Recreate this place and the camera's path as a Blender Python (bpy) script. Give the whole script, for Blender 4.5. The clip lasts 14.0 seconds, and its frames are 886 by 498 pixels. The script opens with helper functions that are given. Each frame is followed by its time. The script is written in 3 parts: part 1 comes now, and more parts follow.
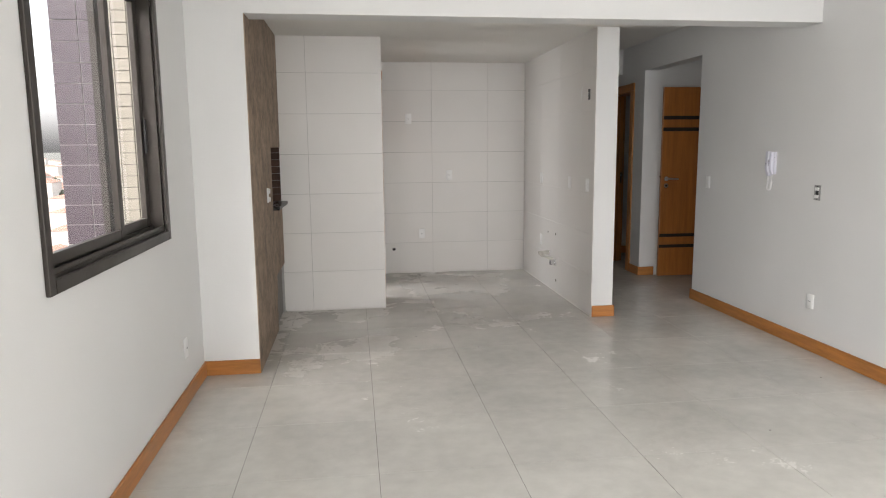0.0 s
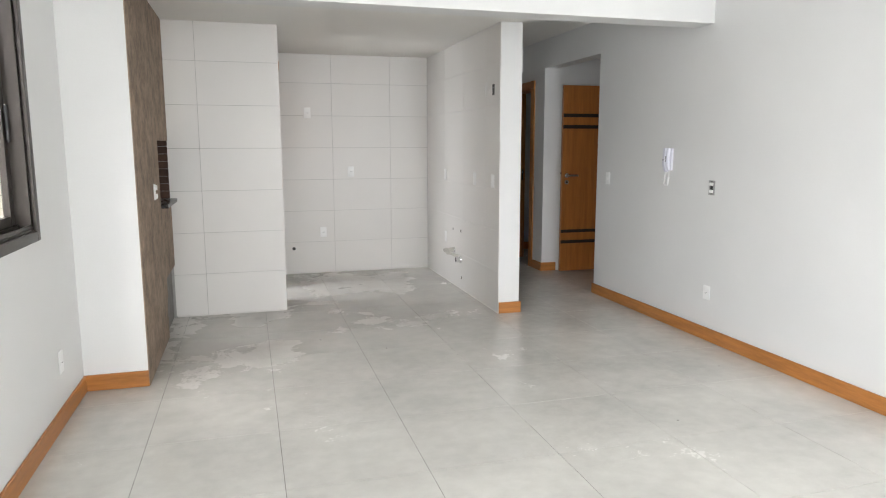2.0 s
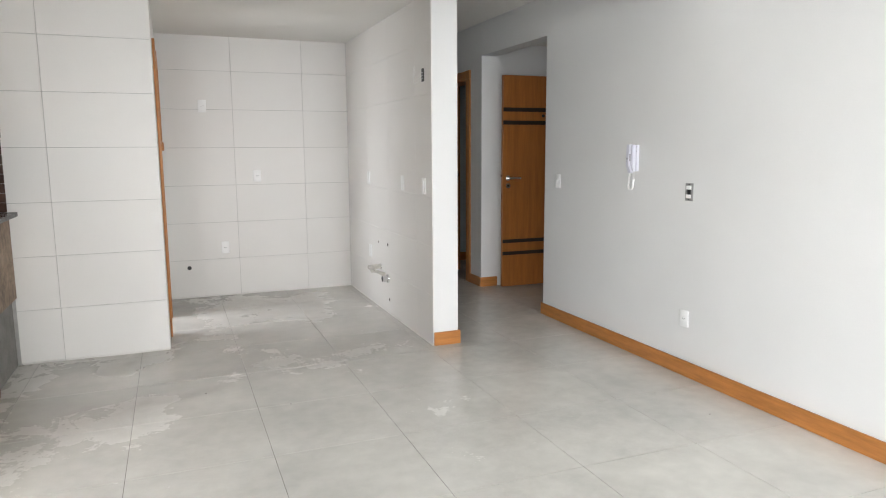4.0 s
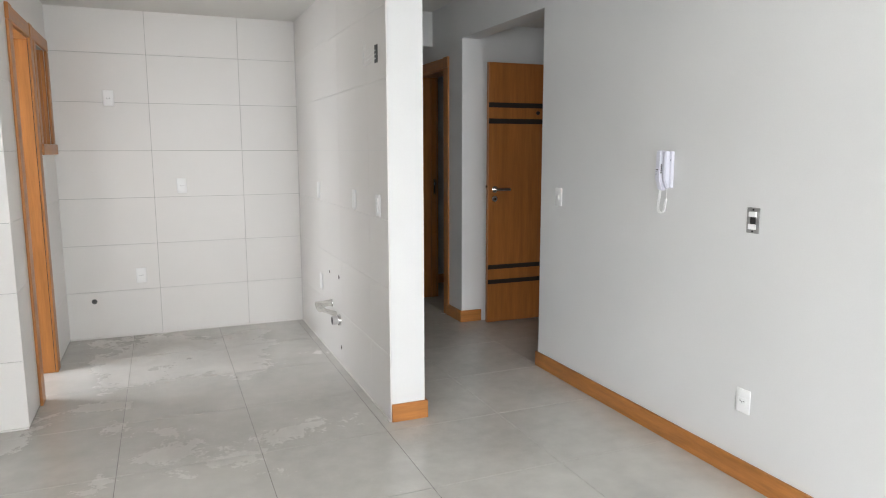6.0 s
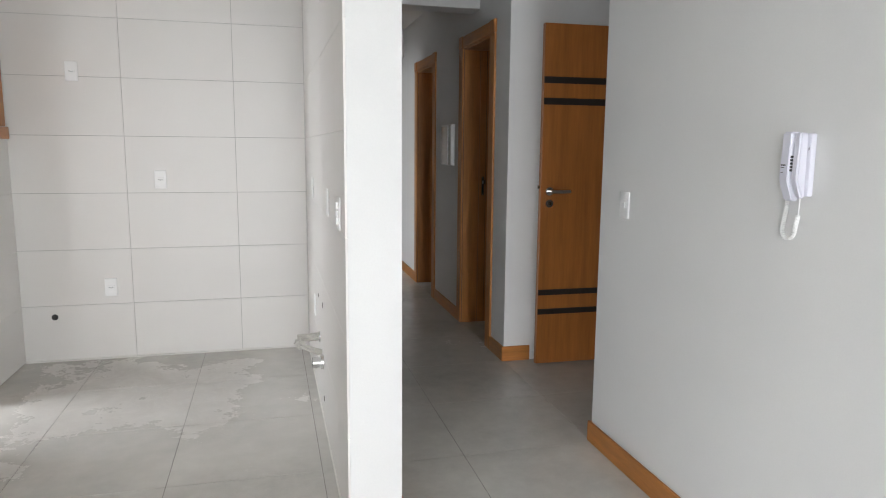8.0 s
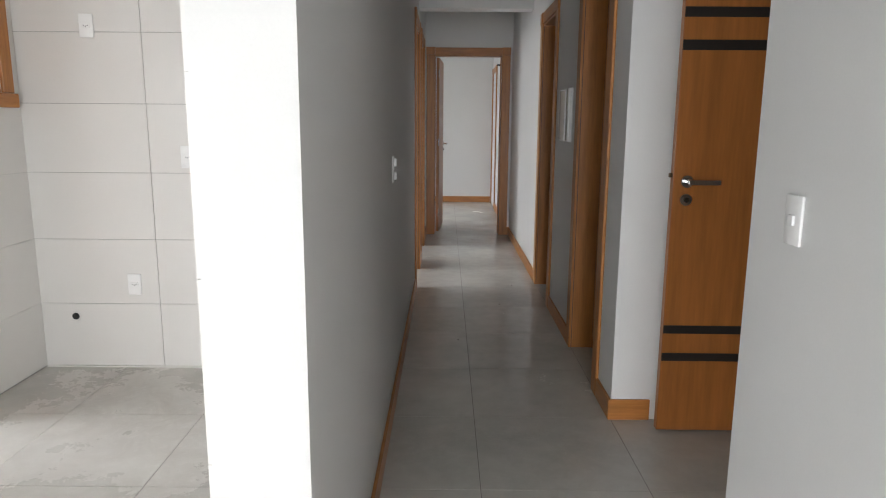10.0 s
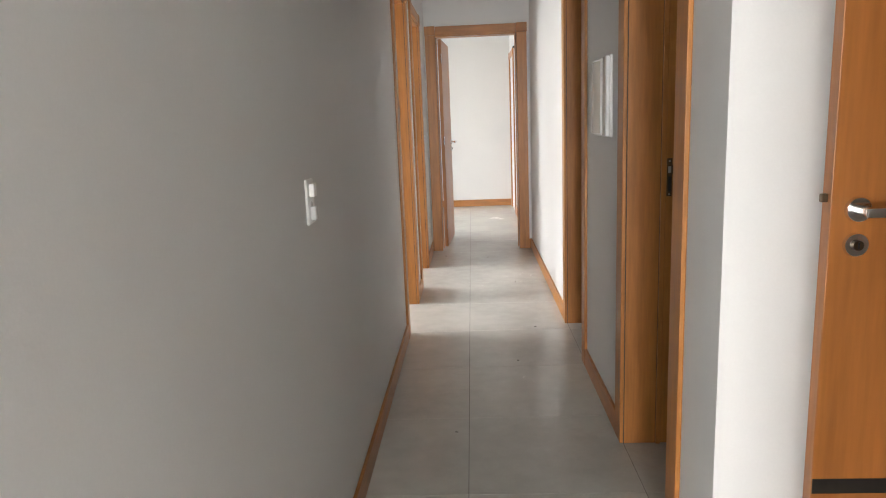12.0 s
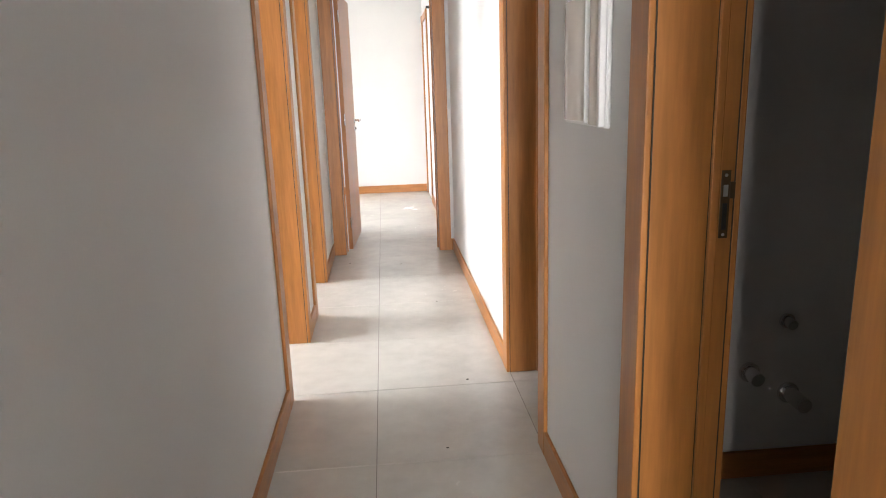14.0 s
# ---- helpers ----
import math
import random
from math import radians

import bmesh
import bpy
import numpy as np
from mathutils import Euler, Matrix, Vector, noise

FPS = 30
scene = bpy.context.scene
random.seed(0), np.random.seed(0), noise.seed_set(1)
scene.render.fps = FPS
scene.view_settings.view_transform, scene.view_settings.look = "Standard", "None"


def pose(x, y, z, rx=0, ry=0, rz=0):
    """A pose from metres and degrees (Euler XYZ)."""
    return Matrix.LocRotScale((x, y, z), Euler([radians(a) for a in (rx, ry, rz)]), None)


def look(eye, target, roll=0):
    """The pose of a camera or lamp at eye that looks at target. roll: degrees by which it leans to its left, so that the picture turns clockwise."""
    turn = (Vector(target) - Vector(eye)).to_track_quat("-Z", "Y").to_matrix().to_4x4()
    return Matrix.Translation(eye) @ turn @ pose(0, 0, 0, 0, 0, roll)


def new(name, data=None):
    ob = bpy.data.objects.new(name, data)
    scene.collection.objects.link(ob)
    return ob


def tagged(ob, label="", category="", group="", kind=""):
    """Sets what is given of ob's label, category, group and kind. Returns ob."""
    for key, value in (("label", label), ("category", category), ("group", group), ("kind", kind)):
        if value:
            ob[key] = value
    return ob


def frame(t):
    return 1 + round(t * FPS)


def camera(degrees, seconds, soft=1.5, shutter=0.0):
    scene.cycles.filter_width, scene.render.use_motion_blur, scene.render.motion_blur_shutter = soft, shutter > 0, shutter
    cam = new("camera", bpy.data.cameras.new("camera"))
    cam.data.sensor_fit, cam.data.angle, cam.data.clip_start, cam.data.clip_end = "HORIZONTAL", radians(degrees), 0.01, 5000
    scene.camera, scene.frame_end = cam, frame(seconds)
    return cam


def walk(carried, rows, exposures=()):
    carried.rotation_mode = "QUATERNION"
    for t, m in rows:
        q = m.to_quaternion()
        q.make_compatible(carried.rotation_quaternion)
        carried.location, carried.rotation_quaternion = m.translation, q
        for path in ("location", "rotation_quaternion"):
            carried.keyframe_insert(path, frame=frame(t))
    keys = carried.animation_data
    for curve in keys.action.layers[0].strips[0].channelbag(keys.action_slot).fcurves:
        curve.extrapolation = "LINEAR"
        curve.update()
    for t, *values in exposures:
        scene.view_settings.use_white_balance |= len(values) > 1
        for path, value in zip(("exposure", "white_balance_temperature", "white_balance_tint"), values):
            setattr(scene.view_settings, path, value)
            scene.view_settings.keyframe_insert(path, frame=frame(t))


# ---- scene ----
cam = camera(66.3, 14.0, soft=1.1)
EXPOSURES = [(0, 0.42, 6650, 14), (1, 0.67, 6550, 12), (2, 0.8, 6400, 12), (4.5, 1.0, 6400, 12), (7, 1.0, 6300, 12), (9.2, 1.0, 6300, 12), (10.5, 1.45, 6500, 12), (11.5, 2.0, 6750, 12), (12.5, 2.55, 6650, 13), (14, 2.8, 6650, 14)]
PATH = [
    (0, (0.102, 0.11, 1.458), (0.356, 2.073, 1.165), -0.5),
    (0.5, (0.04, 0.154, 1.436), (0.435, 2.088, 1.11), 0.9),
    (1, (0.047, 0.156, 1.438), (0.488, 2.085, 1.145), 1.2),
    (1.5, (0.043, 0.171, 1.429), (0.528, 2.091, 1.154), 0.4),
    (2, (0.082, 0.276, 1.427), (0.625, 2.178, 1.129), -0.1),
    (4.3, (0.532, 1.418, 1.391), (1.273, 3.252, 1.095), -0.5),
    (4.5, (0.595, 1.532, 1.42), (1.338, 3.364, 1.117), -0.6),
    (5, (0.71, 1.867, 1.413), (1.462, 3.7, 1.133), 1.8),
    (5.5, (0.857, 2.135, 1.42), (1.685, 3.937, 1.159), 0.6),
    (6, (1.063, 2.394, 1.42), (1.819, 4.223, 1.131), -0.1),
    (6.5, (1.247, 2.701, 1.401), (2.001, 4.531, 1.117), -0.9),
    (7, (1.455, 2.945, 1.408), (2.229, 4.767, 1.121), -0.9),
    (7.5, (1.675, 3.162, 1.401), (2.243, 5.06, 1.131), -0.3),
    (8, (1.87, 3.414, 1.365), (2.362, 5.33, 1.069), 0.5),
    (8.5, (2.027, 3.674, 1.368), (2.432, 5.605, 1.038), -0.1),
    (9, (2.263, 3.947, 1.36), (2.438, 5.908, 1.011), 0.6),
    (9.2, (2.331, 4.039, 1.353), (2.446, 6.005, 1.005), 0.7),
    (11.3, (2.701, 5.366, 1.336), (2.619, 7.322, 0.926), -0.8),
    (11.5, (2.695, 5.493, 1.341), (2.609, 7.45, 0.935), -1.4),
    (12, (2.734, 5.847, 1.328), (2.639, 7.808, 0.947), -2.3),
    (12.5, (2.741, 6.149, 1.328), (2.611, 8.105, 0.933), -1.9),
    (13, (2.7, 6.478, 1.336), (2.716, 8.431, 0.905), -1.9),
    (13.5, (2.751, 6.817, 1.313), (2.854, 8.761, 0.857), -1.4),
    (14, (2.774, 7.085, 1.33), (2.928, 9.025, 0.865), -1.9),
]
walk(cam, [(t, look(eye, target, roll)) for t, eye, target, roll in PATH], EXPOSURES)

# ---- world, lights, exposure ----
world = bpy.data.worlds.new("sky")
scene.world = world
world.use_nodes = True
wn = world.node_tree.nodes
sky = wn.new("ShaderNodeTexSky")
sky.sky_type = 'NISHITA'
sky.sun_disc = False
sky.sun_elevation, sky.sun_rotation = radians(48), radians(200)
sky.dust_density = 4.0
wn["Background"].inputs[1].default_value = 0.15
pale = wn.new("ShaderNodeHueSaturation")       # a veiled, nearly white sky
pale.inputs["Saturation"].default_value = 0.18
pale.inputs["Value"].default_value = 3.0
world.node_tree.links.new(sky.outputs[0], pale.inputs["Color"])
world.node_tree.links.new(pale.outputs[0], wn["Background"].inputs[0])
sun_data = bpy.data.lights.new("sun", 'SUN')
sun_data.energy, sun_data.angle, sun_data.color = 0.6, radians(25), (1.0, 0.97, 0.93)
sun = new("sun", sun_data)
sun.matrix_world = look((-10, -14, 18), (0, 0, 0))


def daylight_lamp(x, y, z, tx, ty, tz, wide, high, watts, colour=(0.95, 0.98, 1.0)):
    """An area lamp for daylight in an opening: a window, or one added out of view."""
    d = bpy.data.lights.new("daylight_area", 'AREA')
    d.shape, d.size, d.size_y, d.energy, d.color = 'RECTANGLE', wide, high, watts, colour
    o = new("daylight_area", d)
    o.matrix_world = look((x, y, z), (tx, ty, tz))
    return o


daylight_lamp(2.4, -2.62, 1.2, 1.6, 5, 0.9, 1.3, 2.2, 62)            # unseen opening behind, added to light the room
daylight_lamp(-0.98, -0.9, 1.2, 3, -0.3, 0.8, 2.0, 2.1, 100)           # second unseen opening in the left wall, added to light the right wall
daylight_lamp(-0.95, 6.95, 1.5, 2.0, 6.95, 0.6, 0.9, 1.5, 19)          # service area
daylight_lamp(-1.25, 9.9, 1.5, 3, 9.9, 0.6, 1.5, 1.3, 28)             # first bedroom
daylight_lamp(-1.25, 11.75, 1.5, 3, 11.75, 0.6, 1.1, 1.3, 24)         # second bedroom
daylight_lamp(-1.25, 14.5, 1.5, 3, 14.5, 1.0, 2.2, 1.4, 15)           # end bedroom


# ---- materials ----
def mat(name, colour, rough=0.5, var=0.08, scale=4.0, fine=60.0, bump=0.05, metal=0.0, rand=0.0, stretch=(1, 1, 1), spec=0.5, tint=None):
    m = bpy.data.materials.new(name)
    m.use_nodes = True
    nt = m.node_tree
    n, l = nt.nodes, nt.links
    b = n["Principled BSDF"]
    b.inputs["Roughness"].default_value, b.inputs["Metallic"].default_value = rough, metal
    b.inputs["Specular IOR Level"].default_value = spec
    tc = n.new("ShaderNodeNewGeometry")
    mp = n.new("ShaderNodeMapping")
    mp.inputs["Scale"].default_value = stretch
    l.new(tc.outputs["Position"], mp.inputs["Vector"])
    info = n.new("ShaderNodeObjectInfo")
    a, f = n.new("ShaderNodeTexNoise"), n.new("ShaderNodeTexNoise")
    for node, sc in ((a, scale), (f, fine)):
        node.inputs["Scale"].default_value, node.inputs["Detail"].default_value = sc, 5.0
        l.new(mp.outputs[0], node.inputs["Vector"])
    mix = n.new("ShaderNodeMix")
    mix.data_type = 'RGBA'
    dark = tint or tuple(c * (1 - 2.2 * var) for c in colour)
    light = tuple(min(1, c * (1 + var)) for c in colour)
    mix.inputs[6].default_value, mix.inputs[7].default_value = (*dark, 1), (*light, 1)
    add = n.new("ShaderNodeMath")
    add.operation = 'MULTIPLY_ADD'
    add.inputs[1].default_value, add.inputs[2].default_value = 0.35, 0.0
    l.new(f.outputs[0], add.inputs[0])
    ad2 = n.new("ShaderNodeMath")
    ad2.operation = 'MULTIPLY_ADD'
    ad2.inputs[1].default_value = 0.75
    l.new(a.outputs[0], ad2.inputs[0])
    l.new(add.outputs[0], ad2.inputs[2])
    ramp = n.new("ShaderNodeMapRange")
    ramp.inputs[1].default_value, ramp.inputs[2].default_value = 0.3, 0.75
    l.new(ad2.outputs[0], ramp.inputs[0])
    l.new(ramp.outputs[0], mix.inputs[0])
    hsv = n.new("ShaderNodeHueSaturation")
    rr = n.new("ShaderNodeMapRange")
    rr.inputs[3].default_value, rr.inputs[4].default_value = 1 - rand, 1 + rand
    l.new(info.outputs["Random"], rr.inputs[0])
    l.new(rr.outputs[0], hsv.inputs["Value"])
    l.new(mix.outputs[2], hsv.inputs["Color"])
    l.new(hsv.outputs[0], b.inputs["Base Color"])
    rg = n.new("ShaderNodeMapRange")
    rg.inputs[3].default_value, rg.inputs[4].default_value = max(0.02, rough - 0.08), min(1, rough + 0.1)
    l.new(a.outputs[0], rg.inputs[0])
    l.new(rg.outputs[0], b.inputs["Roughness"])
    if bump:
        bp = n.new("ShaderNodeBump")
        bp.inputs["Strength"].default_value, bp.inputs["Distance"].default_value = bump, 0.01
        l.new(f.outputs[0], bp.inputs["Height"])
        l.new(bp.outputs[0], b.inputs["Normal"])
    return m


M_PAINT = mat("wall_paint", (0.73, 0.73, 0.72), 0.6, 0.02, 1.5, 180, 0.04)
M_CEIL = mat("ceiling_paint", (0.76, 0.745, 0.71), 0.75, 0.02, 1.2, 150, 0.03)
M_TILE = mat("white_wall_tile", (0.76, 0.742, 0.715), 0.36, 0.02, 1.5, 180, 0.035, rand=0.012)
M_GROUT = mat("grout", (0.42, 0.41, 0.39), 0.9, 0.1, 20, 200, 0.1)
def dusty(m, amount, pale, lo=0.56, hi=0.72, size=3.4, warp=1.6, centre=None, reach=(0.9, 2.4)):
    """Dried cleaning smears: pale streaks over the base colour, which also dull the gloss."""
    nt = m.node_tree
    n, l = nt.nodes, nt.links
    b = n["Principled BSDF"]
    src = b.inputs["Base Color"].links[0].from_socket
    geo = n.new("ShaderNodeNewGeometry")
    w = n.new("ShaderNodeTexNoise")
    w.inputs["Scale"].default_value, w.inputs["Detail"].default_value, w.inputs["Distortion"].default_value = size, 9.0, warp
    w.inputs["Roughness"].default_value = 0.68
    big = n.new("ShaderNodeTexNoise")
    big.inputs["Scale"].default_value, big.inputs["Detail"].default_value = 0.75, 2.0
    for q in (w, big):
        l.new(geo.outputs["Position"], q.inputs["Vector"])
    k = n.new("ShaderNodeMapRange")
    k.inputs[1].default_value, k.inputs[2].default_value, k.inputs[4].default_value = lo, hi, amount
    l.new(w.outputs[0], k.inputs[0])
    k2 = n.new("ShaderNodeMapRange")
    k2.inputs[1].default_value, k2.inputs[2].default_value = 0.38, 0.62
    l.new(big.outputs[0], k2.inputs[0])
    mul = n.new("ShaderNodeMath")
    mul.operation = 'MULTIPLY'
    l.new(k.outputs[0], mul.inputs[0])
    l.new(k2.outputs[0], mul.inputs[1])
    if centre:      # work dust that was trodden round one place
        far = n.new("ShaderNodeVectorMath")
        far.operation = 'DISTANCE'
        far.inputs[1].default_value = centre
        l.new(geo.outputs["Position"], far.inputs[0])
        k3 = n.new("ShaderNodeMapRange")
        k3.inputs[1].default_value, k3.inputs[2].default_value = reach
        k3.inputs[3].default_value, k3.inputs[4].default_value = 1.0, 0.0
        l.new(far.outputs["Value"], k3.inputs[0])
        mul2 = n.new("ShaderNodeMath")
        mul2.operation = 'MULTIPLY'
        l.new(mul.outputs[0], mul2.inputs[0])
        l.new(k3.outputs[0], mul2.inputs[1])
        mul = mul2
    mx = n.new("ShaderNodeMix")
    mx.data_type = 'RGBA'
    mx.inputs[7].default_value = (*pale, 1)
    l.new(mul.outputs[0], mx.inputs[0])
    l.new(src, mx.inputs[6])
    l.new(mx.outputs[2], b.inputs["Base Color"])
    rs = b.inputs["Roughness"].links[0].from_socket
    ad = n.new("ShaderNodeMath")
    ad.operation = 'MULTIPLY_ADD'
    ad.inputs[1].default_value = 0.12
    l.new(mul.outputs[0], ad.inputs[0])
    l.new(rs, ad.inputs[2])
    l.new(ad.outputs[0], b.inputs["Roughness"])


M_FLOOR = mat("porcelain_floor_tile", (0.595, 0.585, 0.545), 0.22, 0.1, 1.6, 11, 0.012, rand=0.015)
dusty(M_FLOOR, 0.16, (0.76, 0.745, 0.71), 0.45, 0.7)
dusty(M_FLOOR, 0.16, (0.42, 0.385, 0.36), 0.45, 0.7, 5.5, 2.5)
dusty(M_FLOOR, 0.12, (0.76, 0.745, 0.71), 0.48, 0.66, 13.0, 3.5)
dusty(M_FLOOR, 0.85, (0.36, 0.335, 0.305), 0.22, 0.66, 2.6, 1.2, (0.0, 5.9, 0), (0.7, 2.3))        # cement dust by the barbecue
dusty(M_FLOOR, 0.7, (0.38, 0.355, 0.32), 0.26, 0.70, 3.2, 1.4, (1.5, 7.7, 0), (0.6, 1.7))           # and along the kitchen walls
dusty(M_FLOOR, 0.22, (0.74, 0.725, 0.69), 0.52, 0.68, 7.5, 4.0, (1.3, 6.9, 0), (0.9, 1.9))        # pale scraped mortar
M_JOINT = mat("floor_joint", (0.19, 0.18, 0.165), 0.9, 0.15, 10, 200, 0.1)
M_WOOD = mat("varnished_wood", (0.45, 0.180, 0.044), 0.36, 0.16, 3.0, 14.0, 0.02, stretch=(9, 9, 0.7))
M_WOODH = mat("varnished_wood_lying", (0.45, 0.180, 0.044), 0.36, 0.16, 3.0, 14.0, 0.02, stretch=(1, 1, 9))
M_DOOR = mat("veneered_door", (0.42, 0.152, 0.036), 0.34, 0.14, 2.4, 12.0, 0.015, stretch=(8, 8, 0.6))
M_DARK = mat("dark_inlay_and_gap", (0.02, 0.016, 0.013), 0.45, 0.1, 8, 60, 0.03)
M_BROWN = mat("brown_textured_plaster", (0.30, 0.222, 0.162), 0.85, 0.26, 7, 28, 0.6)
M_CHROME = mat("chrome", (0.75, 0.75, 0.75), 0.16, 0.02, 10, 80, 0, metal=1.0)
M_PLASTIC = mat("white_plastic", (0.88, 0.88, 0.87), 0.3, 0.01, 8, 90, 0)
M_BLUEPL = mat("cool_white_plastic", (0.66, 0.66, 0.73), 0.3, 0.01, 8, 90, 0)
M_BLACK = mat("black_plastic", (0.015, 0.015, 0.016), 0.4, 0.1, 8, 90, 0)
M_ALU = mat("bronze_aluminium", (0.045, 0.038, 0.032), 0.38, 0.06, 6, 90, 0.02, metal=0.4)
M_GRANITE = mat("dark_granite", (0.04, 0.036, 0.034), 0.25, 0.25, 40, 220, 0.01)
M_CONC = mat("raw_concrete", (0.22, 0.21, 0.195), 0.9, 0.15, 9, 80, 0.5)


# ---- mesh helpers ----
def box(bm, x0, x1, y0, y1, z0, z1, bevel=0.0):
    vs = [bm.verts.new((x, y, z)) for z in (z0, z1) for y in (y0, y1) for x in (x0, x1)]
    fs = [bm.faces.new([vs[i] for i in q]) for q in ((0, 2, 3, 1), (4, 5, 7, 6), (0, 1, 5, 4), (2, 6, 7, 3), (0, 4, 6, 2), (1, 3, 7, 5))]
    if bevel:
        es = list({e for f in fs for e in f.edges})
        bmesh.ops.bevel(bm, geom=es, offset=bevel, segments=2, affect='EDGES', profile=0.5)
    return bm


def bm_box(x0, x1, y0, y1, z0, z1, bevel=0.0):
    return box(bmesh.new(), x0, x1, y0, y1, z0, z1, bevel)


def tube(bm, a, b, r0, r1=None, seg=16):
    a, b = Vector(a), Vector(b)
    m = Matrix.Translation((a + b) / 2) @ (b - a).to_track_quat('Z', 'Y').to_matrix().to_4x4()
    bmesh.ops.create_cone(bm, cap_ends=True, segments=seg, radius1=r0, radius2=r0 if r1 is None else r1, depth=(b - a).length, matrix=m)
    return bm


def path_tube(bm, pts, r, seg=8):
    for p, q in zip(pts[:-1], pts[1:]):
        tube(bm, p, q, r, r, seg)
    return bm


def mesh_of(bm, name, material, smooth=False):
    me = bpy.data.meshes.new(name)
    bmesh.ops.recalc_face_normals(bm, faces=bm.faces)
    bm.to_mesh(me)
    bm.free()
    me.materials.append(material)
    if smooth:
        for p in me.polygons:
            p.use_smooth = True
        me.set_sharp_from_angle(angle=radians(40))
    return me


def part(name, bm, material, parent=None, label="", smooth=False):
    o = new(name, mesh_of(bm, name, material, smooth))
    if parent:
        o.parent = parent
    return tagged(o, label)


def structure(name, boxes, material, label, category):
    bm = bmesh.new()
    for b in boxes:
        box(bm, *b)
    return tagged(part(name, bm, material), label, category, kind="structure")


def thing(name, x, y, z, label, category, group="", turn=0):
    """An Empty at the base of a thing."""
    o = new(name)
    o.empty_display_size = 0.05
    o.matrix_world = pose(x, y, z, 0, 0, turn)
    return tagged(o, label, category, group)


# ---- plan, in metres ----
XL, XB, XK, XF, XH, XR = -0.900, -0.542, 0.363, 2.11, 2.30, 3.31       # faces seen along x
YC, YB, YK, YF, YA, YJ = 4.553, 6.285, 8.035, 5.648, 6.18, 7.425       # faces seen along y
YE, YZ, Y0 = 12.597, 15.975, -2.5                                     # hall's end, far bedroom wall, unseen back wall
ZB, ZK, ZH, ZL = 2.29, 2.434, 2.60, 2.70                              # beam, kitchen, hall and living heights
D1, D2 = (7.765, 8.44), (9.375, 10.065)      # doorways on the hall's right side
L1, L2 = (9.885, 10.617), (11.06, 11.80)    # doorways on its left side
D3 = (2.395, 3.20)                          # doorway at its end
DH = 2.10
W = (2.44, 3.86, 1.02, 2.27)                # side window: y, y, z, z
KD, KW = (6.70, 7.27), (7.45, 7.89)         # service doorway and window beside it
KS = 1.465                                  # that window's sill
XO = -1.3                                   # inner face of the outer wall

# ---- structure ----
structure("floor", [(-1.6, 5.2, Y0 - 0.2, YZ + 0.2, -0.2, -0.0026)], M_JOINT, "grey cement bed under the porcelain floor tiles", "floor")
floor_ob = bpy.data.objects["floor"]
structure("ceiling", [(-1.2, XR + 0.2, Y0 - 0.2, YC + 0.1, ZL, ZL + 0.12)], M_CEIL, "white painted living room ceiling", "ceiling")
structure("ceiling_kitchen", [(XB - 0.5, XF + 0.1, YC + 0.205, YK + 0.1, ZK, ZK + 0.06), (XF + 0.1, XH + 0.09, YC + 0.205, YF, ZK, ZK + 0.06)], M_CEIL, "white plasterboard kitchen ceiling, lower than the hall", "ceiling")
structure("ceiling_hall", [(XH - 0.1, 5.1, YC + 0.205, YE + 0.1, ZH, ZH + 0.1), (-1.5, XH - 0.1, 6.4, YE + 0.1, ZH, ZH + 0.1), (-1.5, 5, YE + 0.1, YZ + 0.2, ZH, ZH + 0.1)], M_CEIL, "white painted hall and bedroom ceiling", "ceiling")
# the gaps at y -1.95..0.15 and x 1.7..3.1 are added for the lamps
structure("wall_left", [(XL - 0.103, XL, Y0, -1.95, 0, ZL), (XL - 0.103, XL, -1.95, 0.15, 2.35, ZL), (XL - 0.103, XL, 0.15, W[0], 0, ZL), (XL - 0.103, XL, W[1], YC, 0, ZL), (XL - 0.103, XL, W[0], W[1], 0, W[2]), (XL - 0.103, XL, W[0], W[1], W[3], ZL)], M_PAINT, "white painted living room wall with a window and an added, unseen light opening", "wall")
structure("wall_back", [(XL - 0.2, 1.7, Y0 - 0.15, Y0, 0, ZL), (3.1, XR + 0.15, Y0 - 0.15, Y0, 0, ZL), (1.7, 3.1, Y0 - 0.15, Y0, 2.35, ZL)], M_PAINT, "white painted back wall with a wide opening added to let light in, unseen", "wall")
structure("wall_column", [(XL - 0.2, XB - 0.006, YC, YC + 0.3, 0, ZL)], M_PAINT, "white painted column beside the barbecue", "wall")
structure("beam", [(XB - 0.006, XR, YC, YC + 0.205, ZB, ZL)], M_PAINT, "white painted beam across the living room", "beam")
structure("wall_right", [(XR, XR + 0.15, Y0, YA, 0, ZL), (XR + 0.15, 4.45, YA - 0.15, YA, 0, ZH)], M_PAINT, "white painted living room wall", "wall")
structure("wall_header", [(XR, XR + 0.15, YA, YJ, ZB, ZH)], M_PAINT, "white painted header over the entrance recess", "wall")
structure("ceiling_entry", [(XR + 0.15, 4.45, YA, YJ, ZB + 0.12, ZB + 0.2)], M_CEIL, "white ceiling of the entrance recess", "ceiling")
structure("wall_entry", [(XR, 4.6, YJ, YJ + 0.12, 0, ZH), (4.45, 4.6, YA - .15, YA + 0.1, 0, ZH), (4.45, 4.6, YA + 0.1, YJ, 2.15, ZH)], M_PAINT, "white painted walls of the entrance recess", "wall")
structure("wall_landing", [(5.1, 5.2, 5.8, 7.6, 0, ZH), (4.6, 5.1, 5.8, 5.9, 0, ZH), (4.6, 5.1, 7.5, 7.6, 0, ZH)], M_PAINT, "plain walls of the unlit landing", "wall")
